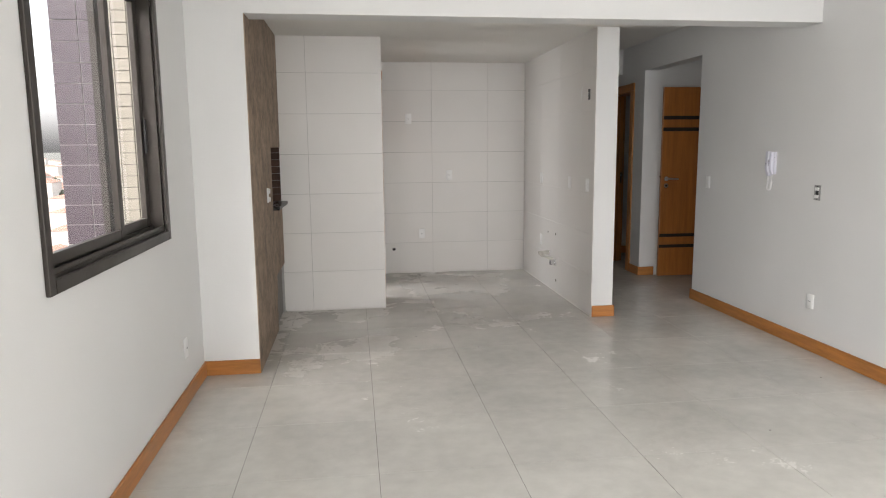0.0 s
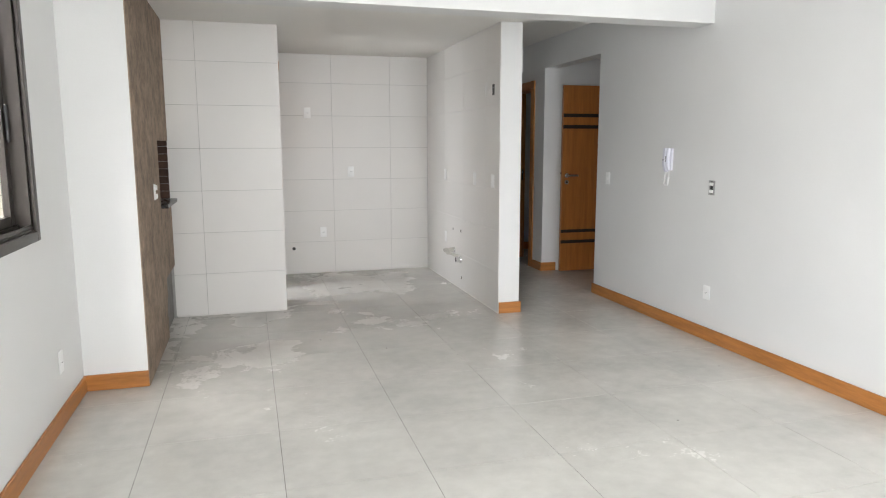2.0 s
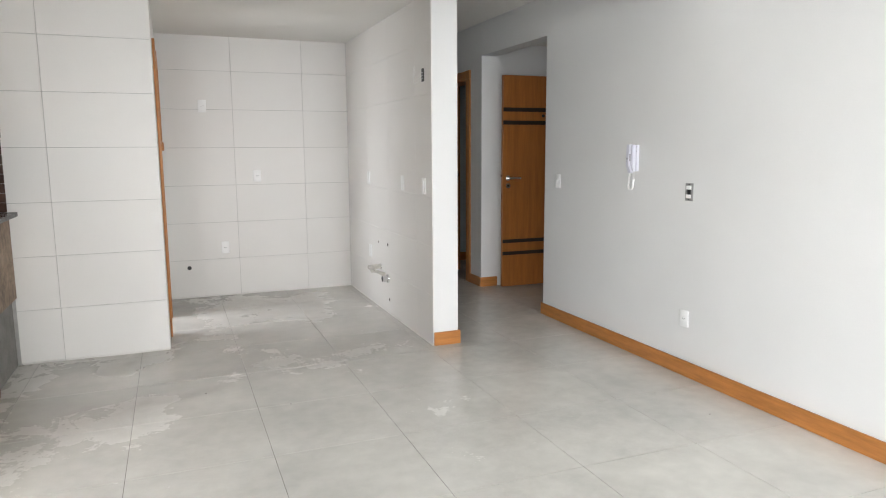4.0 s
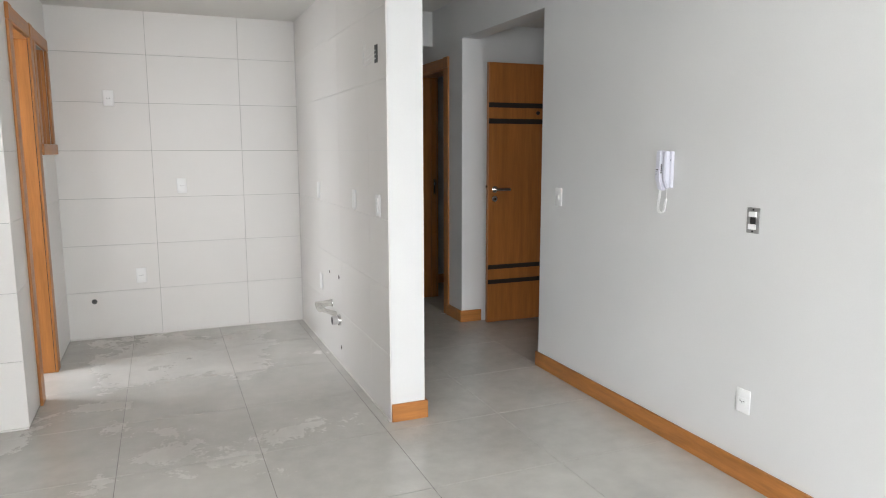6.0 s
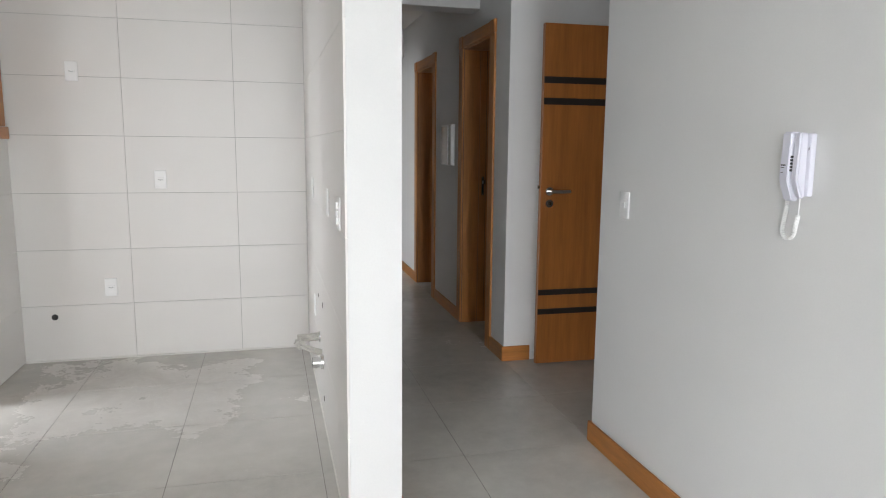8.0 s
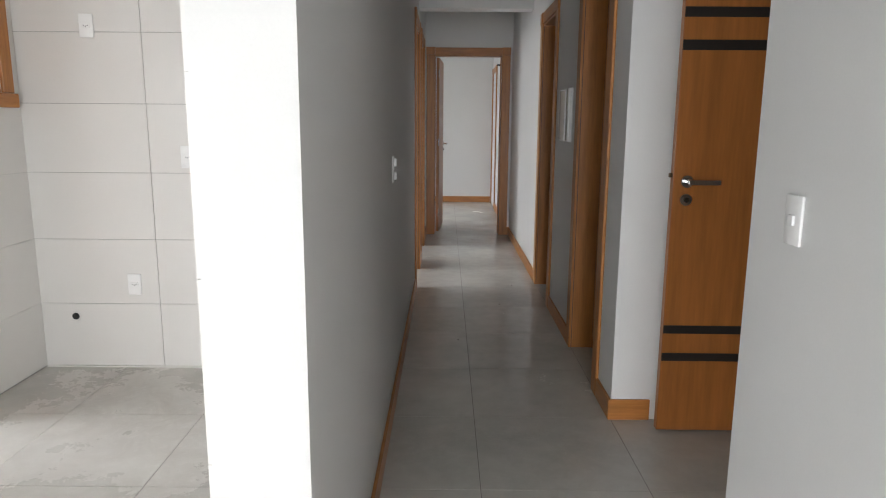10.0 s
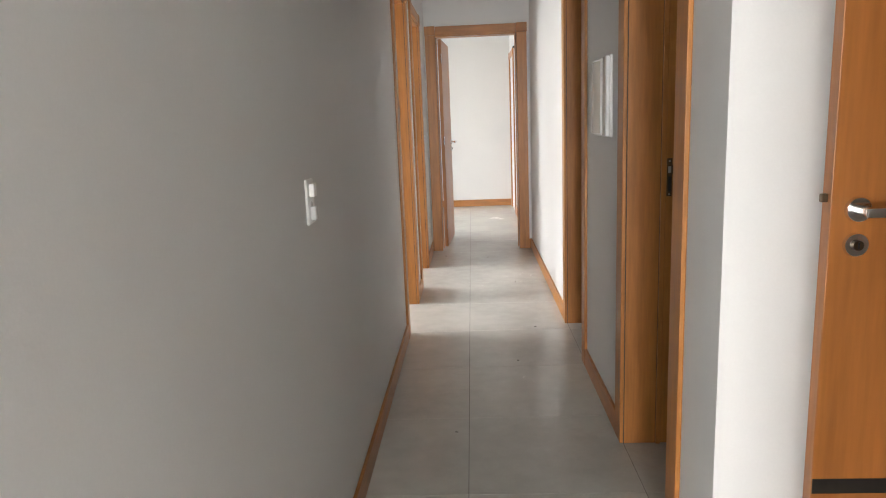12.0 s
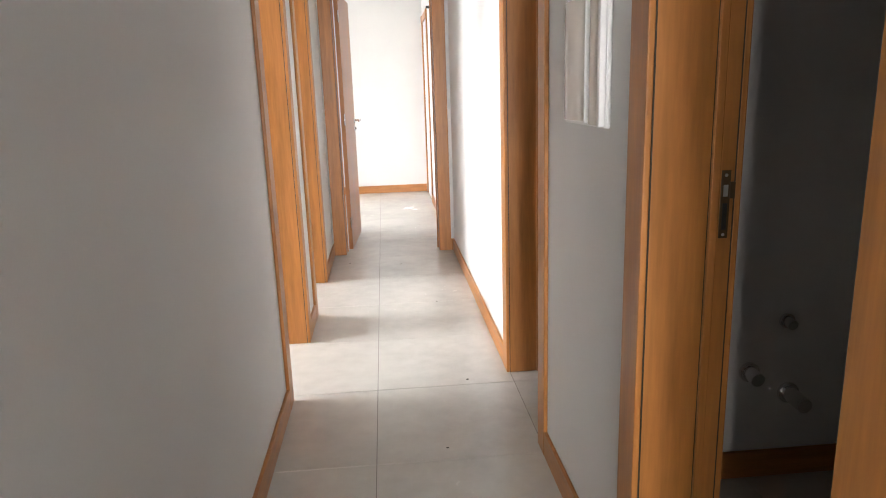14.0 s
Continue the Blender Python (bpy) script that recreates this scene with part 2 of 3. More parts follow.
structure("wall_hall_right", [(XR, XR + 0.18, YJ + .12, D1[0], 0, ZH), (XR, XR + 0.18, D1[0], D1[1], DH, ZH), (XR, XR + 0.18, D1[1], D2[0], 0, ZH), (XR, XR + 0.18, D2[0], D2[1], DH, ZH), (XR, XR + 0.18, D2[1], YE, 0, ZH)], M_PAINT, "white painted hall wall with two doorways", "wall")
structure("wall_hall_left", [(XF + 0.008, XH, YF, L1[0], 0, ZH), (XF + 0.008, XH, L1[0], L1[1], DH, ZH), (XF + 0.008, XH, L1[1], L2[0], 0, ZH), (XF + 0.008, XH, L2[0], L2[1], DH, ZH), (XF + 0.008, XH, L2[1], YE, 0, ZH)], M_PAINT, "white painted wall between kitchen and hall", "wall")
structure("wall_end", [(-1.45, D3[0], YE, YE + 0.15, 0, ZH), (D3[1], XR + .2, YE, YE + 0.15, 0, ZH), (D3[0], D3[1], YE, YE + 0.15, DH, ZH)], M_PAINT, "white painted wall at the end of the hall", "wall")
structure("beam_hall", [(XH, XR, 8.06, 8.26, 2.31, ZH), (XH, XR, 10.75, 10.93, 2.32, ZH)], M_PAINT, "white painted beams across the hall", "beam")
structure("wall_bedroom_far", [(-1.45, XR + 0.2, YZ, YZ + 0.15, 0, ZH)], M_PAINT, "white painted far wall of the end bedroom", "wall")
structure("wall_bedroom_right", [(XR, XR + 0.15, YE + 0.15, YZ, 0, ZH)], M_PAINT, "white painted wall of the end bedroom", "wall")
OW = ((6.5, 7.4), (9.15, 10.65), (11.2, 12.3), (13.4, 15.6))
outer, y_last = [], YB + 0.15
for wa, wb in OW:
    outer += [(XO - 0.15, XO, y_last, wa, 0, ZH), (XO - 0.15, XO, wa, wb, 0, 0.85), (XO - 0.15, XO, wa, wb, 2.2, ZH)]
    y_last = wb
structure("wall_outer", outer + [(XO - 0.15, XO, y_last, YZ + 0.15, 0, ZH)], M_PAINT, "white painted outer wall with bedroom windows", "wall")
structure("wall_bedroom_between", [(XO, XF + .008, 10.80, 10.92, 0, ZH)], M_PAINT, "white painted wall between two bedrooms", "wall")
structure("wall_kitchen_back", [(XO, XF + 0.008, YK + 0.008, YK + 0.13, 0, ZH)], M_GROUT, "kitchen back wall clad in large white tiles", "wall")
KX0, KX1 = XK - 0.16, XK - 0.008
structure("wall_kitchen_side", [(KX0, KX1, YB + 0.15, KD[0], 0, ZH), (KX0, KX1, KD[0], KD[1], DH, ZH), (KX0, KX1, KD[1], YK + 0.008, 0, KS), (KX0, KX1, KD[1], KW[0], KS, ZH), (KX0, KX1, KW[1], YK + 0.008, KS, ZH), (KX0, KX1, KW[0], KW[1], DH, ZH)], M_GROUT, "tiled kitchen wall with service doorway and window", "wall")
structure("wall_barbecue_front", [(XB - 0.6, XK - 0.008, YB + 0.008, YB + 0.15, 0, ZH)], M_GROUT, "tiled side of the barbecue block", "wall")
structure("wall_bath", [(XR + 0.18, 5.0, 7.5, 7.6, 0, ZH), (XR + 0.18, 5.0, 9.075, 9.175, 0, ZH), (4.9, 5.0, 7.6, 10.7, 0, ZH), (XR + 0.18, 4.9, 10.6, 10.7, 0, ZH)], M_PAINT, "white painted walls of the unlit bathrooms", "wall")


# ---- barbecue side wall: brown plaster with a firebox opening and a broken-out notch ----
BO = (5.615, YB, 1.01, 1.48)      # opening: y, y, z, z
NT = 0.45                        # notch height
structure("wall_barbecue_side", [(XB - 0.1, XB, YC + 0.003, BO[0], 0, ZK), (XB - 0.1, XB, BO[0], BO[1], BO[3], ZK), (XB - 0.1, XB, BO[0], BO[1], NT, BO[2] - 0.03)], M_BROWN, "brown textured plaster on the barbecue wall", "wall")
structure("wall_barbecue_notch", [(XB - 0.1, XB - 0.03, BO[0] + 0.001, YB, 0, NT)], M_CONC, "raw grey cement in a broken-out notch", "wall")
bm = bmesh.new()
rng = random.Random(4)
for k in range(9):      # ragged plaster edge along the notch
    box(bm, XB - 0.028, XB - 0.001, BO[0] + 0.001, BO[0] + rng.uniform(0.02, 0.10), k * 0.05, k * 0.05 + 0.05)
tagged(part("plaster_edge", bm, M_BROWN), "ragged broken edge of brown plaster", "plaster", kind="structure")
firebox = thing("barbecue_firebox", XB - 0.1, BO[0], BO[2], "dark brick-lined barbecue opening with a granite shelf", "barbecue")
M_BRICK = mat("dark_brown_brick", (0.085, 0.048, 0.034), 0.9, 0.25, 9, 70, 0.4, rand=0.25)
bm = bmesh.new()
box(bm, -0.5, -0.46, 0.0, 0.7, -0.03, 0.5)
box(bm, -0.46, 0.0, -0.04, -0.002, -0.03, 0.5)
box(bm, -0.46, 0.0, 0.0, 0.7, 0.472, 0.5)
part("lining", bm, M_BRICK, firebox)
me_b = mesh_of(bm_box(-0.455, 0.095, 0, 0.012, 0, 0.058, 0.002), "brick", M_BRICK)
for k in range(8):
    o = new("brick", me_b)
    o.parent, o.location = firebox, (0, YB - BO[0] - 0.006, 0.002 + k * 0.0605)
part("shelf", bm_box(-0.46, 0.15, 0.0, 0.70, -0.028, 0.0, 0.003), M_GRANITE, firebox, "dark polished granite shelf")


# ---- skirting boards ----
def skirting(runs, label):
    """runs: (x0, y0, x1, y1, nx, ny) along a wall face, with the way it faces."""
    for x0, y0, x1, y1, nx, ny in runs:
        t, hgt, e = 0.015, 0.098, 0.0015
        bm = bmesh.new()
        xs, ys = sorted((x0, x1)), sorted((y0, y1))
        if nx:
            xs = sorted((x0 + e * nx, x0 + t * nx))
        else:
            ys = sorted((y0 + e * ny, y0 + t * ny))
        box(bm, xs[0], xs[1], ys[0], ys[1], 0.001, hgt, 0.003)
        tagged(part("baseboard", bm, M_WOODH), label, "baseboard", kind="structure")


TO = 0.082      # casing width
skirting([(XL, 0.15, XL, YC - 0.015, 1, 0), (XL, YC, XB - 0.002, YC, 0, -1), (XF + 0.004, YF, XH + 0.015, YF, 0, -1), (XR, Y0, XR, YA + 0.015, -1, 0),
          (XR - 0.0, YA, XR + 0.6, YA, 0, 1), (XR - 0.015, YJ, 3.484, YJ, 0, -1), (XR, YJ, XR, D1[0] - TO, -1, 0), (XR, D1[1] + TO, XR, D2[0] - TO, -1, 0),
          (XR, D2[1] + TO, XR, YE, -1, 0), (XH, YF, XH, L1[0] - TO, 1, 0), (XH, L1[1] + TO, XH, L2[0] - TO, 1, 0), (XH, L2[1] + TO, XH, YE, 1, 0),
          (D3[1] + TO, YE, XR - 0.015, YE, 0, -1), (XH + 0.015, YE, D3[0] - TO, YE, 0, -1), (XO, YZ, XR - 0.015, YZ, 0, -1), (XR, YE + 0.15, XR, 14.98, -1, 0),
          (XR + 0.19, 9.075, 4.9, 9.075, 0, -1), (4.9, 7.6, 4.9, 9.075, -1, 0)],
         "honey-coloured varnished wooden baseboard")


# ---- door casings ----
def casing(name, m, width, depth, label, hinge=None, strike=None, back=True):
    """A lined doorway. Local x runs across the opening from 0 to width, y into the wall from the face at 0 to depth."""
    d = new(name)
    d.empty_display_size = 0.05
    d.matrix_world = m
    tagged(d, label, "door frame", kind="structure")
    for s0, s1 in ((-0.003, 0.016), (width - 0.016, width + 0.003)):
        part("jamb", bm_box(s0, s1, 0.001, depth - 0.001, 0.002, DH, 0.001), M_WOOD, d)
    part("head_jamb", bm_box(0.017, width - 0.017, 0.001, depth - 0.001, DH - 0.016, DH + 0.003, 0.001), M_WOODH, d)
    for y0, y1 in ((-0.016, -0.001),) + (((depth + 0.001, depth + 0.016),) if back else ()):
        part("casing", bm_box(-TO, 0.0155, y0, y1, 0.002, DH - 0.004, 0.003), M_WOOD, d)
        part("casing", bm_box(width - 0.0155, width + TO, y0, y1, 0.002, DH - 0.004, 0.003), M_WOOD, d)
        yj = (-0.001, 0.0015) if y0 < 0 else (depth - 0.0015, depth + 0.001)
        # dark strips colour in the shadow line between casing and jamb
        for x0 in (0.004, width - 0.0166):
            part("joint", bm_box(x0, x0 + 0.0126, yj[0], yj[1], 0.002, DH - 0.017), M_DARK, d)
        part("head_casing", bm_box(0.0165, width - 0.0165, y0, y1, DH - 0.003, DH + 0.078, 0.004), M_WOODH, d)
        f = -0.004 if y0 < 0 else 0.004
        for x0 in (-TO - 0.003, width - 0.0155):
            part("corner_block", bm_box(x0, x0 + TO + 0.0185, min(y0, y0 + f), max(y1, y1 + f), DH - 0.003, DH + 0.082, 0.004), M_WOOD, d)
    for x0, x1 in ((0.0165, 0.026), (width - 0.026, width - 0.0165)):
        part("stop", bm_box(x0, x1, depth * 0.7, depth * 0.8, 0.002, DH - 0.017, 0.002), M_WOOD, d)
    if strike is not None:
        sx = 0.0262 if strike == 0 else width - 0.0262
        q = 0.002 if strike == 0 else -0.002
        yp = depth * 0.80
        for x0, x1 in ((0.0165, 0.0178), (width - 0.0178, width - 0.0165)):
            part("rebate_line", bm_box(x0, x1, depth * 0.692, depth * 0.699, 0.002, DH - 0.017), M_DARK, d)

        def flat(name, y0, y1, z0, z1, material, parent, lift=1.0, bevel=0.0):
            return part(name, bm_box(min(sx, sx + q * lift), max(sx, sx + q * lift), yp + y0, yp + y1, z0, z1, bevel), material, parent, "dull brass strike plate" if name == "strike_plate" else "")

        p = flat("strike_plate", 0.001, 0.021, 1.004, 1.146, M_BRASS, d, 1.0, 0.0009)
        flat("bolt_hole", 0.006, 0.016, 1.022, 1.078, M_BLACK, p, 1.25)
        flat("latch_hole", 0.006, 0.016, 1.092, 1.116, M_ZINC, p, 1.3)
        flat("latch_lip", 0.019, 0.030, 1.088, 1.122, M_BRASS, p, 2.4)
        for z in (1.012, 1.136):
            part("screw", tube(bmesh.new(), (sx + q, yp + 0.011, z), (sx + 1.5 * q, yp + 0.011, z), 0.0036, 0.003, 10), M_ZINC, p)
    return d


M_ZINC = mat("zinc_strap", (0.42, 0.42, 0.41), 0.45, 0.1, 20, 90, 0.02, metal=0.7)
M_BRASS = mat("dull_brass", (0.11, 0.075, 0.045), 0.4, 0.1, 12, 90, 0, metal=0.9)
WL = "varnished honey wood casing of an open doorway"
casing("door_1", pose(XR, D1[1], 0, 0, 0, -90), D1[1] - D1[0], 0.18, WL + " to an unlit bathroom", strike=0)
casing("door_2", pose(XR, D2[1], 0, 0, 0, -90), D2[1] - D2[0], 0.18, WL + " to a dim bathroom")
casing("door_3", pose(D3[0], YE, 0), D3[1] - D3[0], 0.15, WL + " to the bright end bedroom")
casing("door_4", pose(XH, L1[0], 0, 0, 0, 90), L1[1] - L1[0], XH - XF - 0.008, WL + " to a daylit bedroom")
casing("door_5", pose(XH, L2[0], 0, 0, 0, 90), L2[1] - L2[0], XH - XF - 0.008, WL + " to a second daylit bedroom")
casing("door_6", pose(XK, KD[0], 0, 0, 0, 90), KD[1] - KD[0], 0.16, WL + " from kitchen to service area")
d7 = casing("door_7", pose(XR, 15.83, 0, 0, 0, -90), 0.76, 0.15, "varnished wooden casing with a closed wooden door in the end bedroom", back=False)
part("leaf", bm_box(0.02, 0.74, 0.05, 0.085, 0.008, DH - 0.02), M_DOOR, d7)


# ---- handles and door leaves ----
def lever(parent, x, y, z, s, lock=True):
    """A chrome lever on a round rose; s: the way along x that the lever points. Faces -y."""
    bm = tube(bmesh.new(), (x, y, z), (x, y - 0.01, z), 0.027, 0.025, 28)
    h = part("handle", bm, M_CHROME, parent, "polished chrome lever handle", True)
    bm = tube(bmesh.new(), (x, y - 0.01, z), (x, y - 0.05, z), 0.010, 0.010, 16)
    part("neck", bm, M_CHROME, h, "", True)
    bm = bmesh.new()
    box(bm, min(x - 0.012 * s, x + 0.12 * s), max(x - 0.012 * s, x + 0.12 * s), y - 0.062, y - 0.045, z - 0.011, z + 0.011, 0.006)
    part("lever", bm, M_CHROME, h, "", True)
    if lock:
        bm = tube(bmesh.new(), (x, y, z - 0.075), (x, y - 0.009, z - 0.075), 0.026, 0.024, 28)
        k = part("lock_rose", bm, M_CHROME, parent, "round chrome lock rose", True)
        part("cylinder", tube(bmesh.new(), (x, y - 0.009, z - 0.075), (x, y - 0.016, z - 0.075), 0.011, 0.011, 16), M_BRASS, k, "", True)
        part("keyhole", bm_box(x - 0.0015, x + 0.0015, y - 0.0175, y - 0.0162, z - 0.082, z - 0.068), M_BLACK, k)


entry = thing("entrance_door", 4.41, 7.315, 0, "open varnished wooden entrance door with four dark inlaid bands", "door", turn=-0.5)
part("leaf", bm_box(-0.93, -0.02, -0.033, 0.004, 0.012, 2.10, 0.002), M_DOOR, entry)
for z0, z1 in ((1.752, 1.791), (1.626, 1.666), (0.454, 0.490), (0.331, 0.367)):
    part("inlay", bm_box(-0.9285, -0.022, -0.0345, -0.0325, z0, z1), M_DARK, entry, "dark wood inlay band")
lever(entry, -0.875, -0.033, 1.105, 1)
part("latch", bm_box(-0.944, -0.93, -0.022, -0.010, 1.120, 1.138, 0.002), M_BRASS, entry, "dark metal latch bolt")
part("door_viewer", tube(bmesh.new(), (-0.488, -0.033, 1.715), (-0.488, -0.042, 1.715), 0.016, 0.014, 20), M_BLACK, entry, "black peephole rim", True)
for z in (0.25, 1.05, 1.85):
    part("hinge", tube(bmesh.new(), (-0.014, -0.036, z), (-0.014, -0.036, z + 0.09), 0.007, 0.007, 12), M_CHROME, entry, "", True)

bed_door = thing("bedroom_door", D3[0] + 0.03, YE + 0.155, 0, "open varnished wooden bedroom door with chrome lever", "door", turn=86.5)
part("leaf", bm_box(0, 0.76, -0.034, 0, 0.012, DH - 0.02, 0.002), M_DOOR, bed_door)
lever(bed_door, 0.70, -0.034, 1.06, -1)
for z in (0.2, 1.05, 1.85):
    part("hinge", tube(bmesh.new(), (-0.008, -0.03, z), (-0.008, -0.03, z + 0.09), 0.007, 0.007, 12), M_CHROME, bed_door, "", True)


# ---- side window in bronze aluminium ----
M_GLASS = bpy.data.materials.new("window_glass")
M_GLASS.use_nodes = True
g = M_GLASS.node_tree.nodes["Principled BSDF"]
g.inputs["Transmission Weight"].default_value, g.inputs["Roughness"].default_value, g.inputs["IOR"].default_value = 1.0, 0.0, 1.12
g.inputs["Base Color"].default_value = (0.96, 0.97, 0.98, 1)
win = new("window_1")
tagged(win, "sliding window in dark bronze aluminium with two panes", "window", kind="structure")
y0, y1, z0, z1 = 2.41, 3.893, 0.99, 2.30
for a in ((XL, XL + 0.018, y0, y0 + 0.045, z0, z1), (XL, XL + 0.018, y1 - 0.045, y1, z0, z1), (XL, XL + 0.018, y0 + 0.045, y1 - 0.045, z0, z0 + 0.05), (XL, XL + 0.018, y0 + 0.045, y1 - 0.045, z1 - 0.05, z1)):
    part("window_trim", bm_box(*a[:1], *a[1:], 0.004), M_ALU, win)
for a in ((XL - 0.1, XL - 0.002, W[0], W[0] + 0.03, W[2], W[3]), (XL - 0.1, XL - 0.002, W[1] - 0.03, W[1], W[2], W[3]), (XL - 0.1, XL - 0.002, W[0] + 0.03, W[1] - 0.03, W[2], W[2] + 0.032), (XL - 0.1, XL - 0.002, W[0] + 0.03, W[1] - 0.03, W[3] - 0.03, W[3])):
    part("window_frame", bm_box(*a, 0.003), M_ALU, win)
for x in (XL - 0.084, XL - 0.058, XL - 0.008):
    part("track", bm_box(x, x + 0.006, W[0] + 0.031, W[1] - 0.031, W[2] + 0.033, W[2] + 0.05, 0.001), M_ALU, win)
for nm, xa, ya, yb in (("sash", XL - 0.052, W[0] + 0.031, 3.29), ("sash", XL - 0.096, 3.24, W[1] - 0.031)):
    sash = part(nm, bm_box(xa, xa + 0.03, ya, ya + 0.05, W[2] + 0.052, W[3] - 0.034, 0.003), M_ALU, win)
    part("stile", bm_box(xa, xa + 0.03, yb - 0.05, yb, W[2] + 0.052, W[3] - 0.034, 0.003), M_ALU, sash)
    part("bottom_rail", bm_box(xa, xa + 0.03, ya + 0.051, yb - 0.051, W[2] + 0.052, W[2] + 0.095, 0.003), M_ALU, sash)
    part("top_rail", bm_box(xa, xa + 0.03, ya + 0.051, yb - 0.051, W[3] - 0.08, W[3] - 0.034, 0.003), M_ALU, sash)
    pane = part("pane", bm_box(xa + 0.012, xa + 0.017, ya + 0.046, yb - 0.046, W[2] + 0.09, W[3] - 0.076), M_GLASS, sash)
    pane.visible_shadow = False
part("catch", bm_box(XL - 0.062, XL - 0.05, 3.80, 3.82, 1.45, 1.62, 0.003), M_BLACK, win)

# ---- kitchen service window in wood ----
kw = new("window_2")
tagged(kw, "small varnished wooden window with a frosted pane", "window", kind="structure")
ka, kb, kz = KW[0], KW[1], DH
M_FROST = mat("frosted_pane", (0.62, 0.50, 0.36), 0.5, 0.04, 3, 80, 0.05)
part("sill", bm_box(XK - 0.02, XK + 0.03, ka - TO - 0.02, kb + TO + 0.012, KS - 0.072, KS - 0.002, 0.005), M_WOODH, kw)
part("casing", bm_box(XK + 0.001, XK + 0.018, ka - TO, ka, KS, kz - 0.002, 0.004), M_WOOD, kw)
part("casing", bm_box(XK + 0.001, XK + 0.018, kb, kb + TO, KS, kz - 0.002, 0.004), M_WOOD, kw)
part("head_casing", bm_box(XK + 0.001, XK + 0.018, ka - TO, kb + TO, kz, kz + 0.078, 0.004), M_WOODH, kw)
for a, b in ((ka - 0.002, ka + 0.025), (kb - 0.025, kb + 0.002)):
    part("jamb", bm_box(XK - 0.158, XK - 0.001, a, b, KS, kz), M_WOOD, kw)
for a, b in ((ka + 0.03, ka + 0.05), (kb - 0.05, kb - 0.03)):
    part("stop", bm_box(XK - 0.05, XK - 0.02, a, b, KS + 0.001, kz - 0.02, 0.003), M_WOOD, kw)
sash = part("sash", bm_box(XK - 0.08, XK - 0.05, ka + 0.03, ka + 0.10, KS + 0.004, kz - 0.01, 0.004), M_WOOD, kw)
part("stile", bm_box(XK - 0.08, XK - 0.05, kb - 0.10, kb - 0.03, KS + 0.004, kz - 0.01, 0.004), M_WOOD, sash)
part("bottom_rail", bm_box(XK - 0.08, XK - 0.05, ka + 0.101, kb - 0.101, KS + 0.004, KS + 0.075, 0.004), M_WOODH, sash)
part("top_rail", bm_box(XK - 0.08, XK - 0.05, ka + 0.101, kb - 0.101, kz - 0.08, kz - 0.01, 0.004), M_WOODH, sash)
part("pane", bm_box(XK - 0.07, XK - 0.064, ka + 0.098, kb - 0.098, KS + 0.072, kz - 0.077), M_FROST, sash)


# ---- switches, sockets and the rest on the walls: built facing -y ----
def plate(name, x, y, z, turn, label, kind, w=0.072, h=0.115):
    t = thing(name, x, y, z, label, "switch" if "switch" in name else "socket", turn=turn)
    part("plate", bm_box(-w / 2, w / 2, -0.009, -0.001, -h / 2, h / 2, 0.004), M_PLASTIC, t, "", True)
    if kind == "switch":
        part("rocker", bm_box(-0.011, 0.011, -0.015, -0.0085, -0.012, 0.012, 0.002), M_PLASTIC, t)
    if kind == "triple":
        for k in (-0.027, 0.0, 0.027):
            part("rocker", bm_box(-0.012, 0.012, -0.016, -0.0085, k - 0.011, k + 0.011, 0.002), M_PLASTIC, t)
    if kind == "double":
        for k in (-0.03, 0.03):
            part("rocker", bm_box(-0.016, 0.016, -0.022, -0.0085, k - 0.017, k + 0.017, 0.003), M_PLASTIC, t)
    if kind == "socket":
        insert = part("socket_insert", bm_box(-0.02, 0.02, -0.0115, -0.0085, -0.013, 0.013, 0.002), M_PLASTIC, t)
        for dx, dz in ((-0.0095, 0.0), (0.0, -0.004), (0.0095, 0.0)):
            part("pin_hole", tube(bmesh.new(), (dx, -0.0114, dz), (dx, -0.0119, dz), 0.0026, 0.0026, 10), M_BLACK, insert)
    return t


SL, OL = "white plastic light switch on the painted wall", "white plastic power socket on the wall"
plate("light_switch", XR, 5.963, 1.134, -90, SL, "switch", 0.07, 0.11)
plate("wall_socket", XR, 4.467, 0.358, -90, OL + " above the baseboard", "socket", 0.075, 0.105)
plate("wall_socket", XL, 4.09, 0.325, 90, OL + " near the column", "socket")
plate("wall_socket", 0.737, YK, 1.80, 0, OL + " high on kitchen tiles", "socket")
plate("wall_socket", 1.207, YK, 1.15, 0, OL + " at worktop height", "socket")
plate("wall_socket", 0.88, YK, 0.47, 0, OL + " low on kitchen tiles", "socket")
plate("wall_socket", XF, 7.261, 1.138, -90, "blank white plastic plate on the kitchen tiles", "blank")
plate("wall_socket", XF, 6.285, 1.134, -90, "blank white plastic plate beside the kitchen switches", "blank")
plate("wall_socket", XF, 7.25, 0.473, -90, "blank white plastic plate near the pipes", "blank")
plate("light_switch", XF, 5.803, 1.133, -90, "white plastic triple switch on kitchen tiles", "triple")
plate("light_switch", XB, 5.28, 1.125, 90, "white double switch on the brown plaster", "double", 0.06, 0.11)
plate("light_switch", XH, 7.60, 1.125, 90, "white double switch on the hall wall", "double", 0.072, 0.118)
plate("light_switch", XH, 12.50, 1.133, 90, "small white light switch near the bedroom door", "switch")

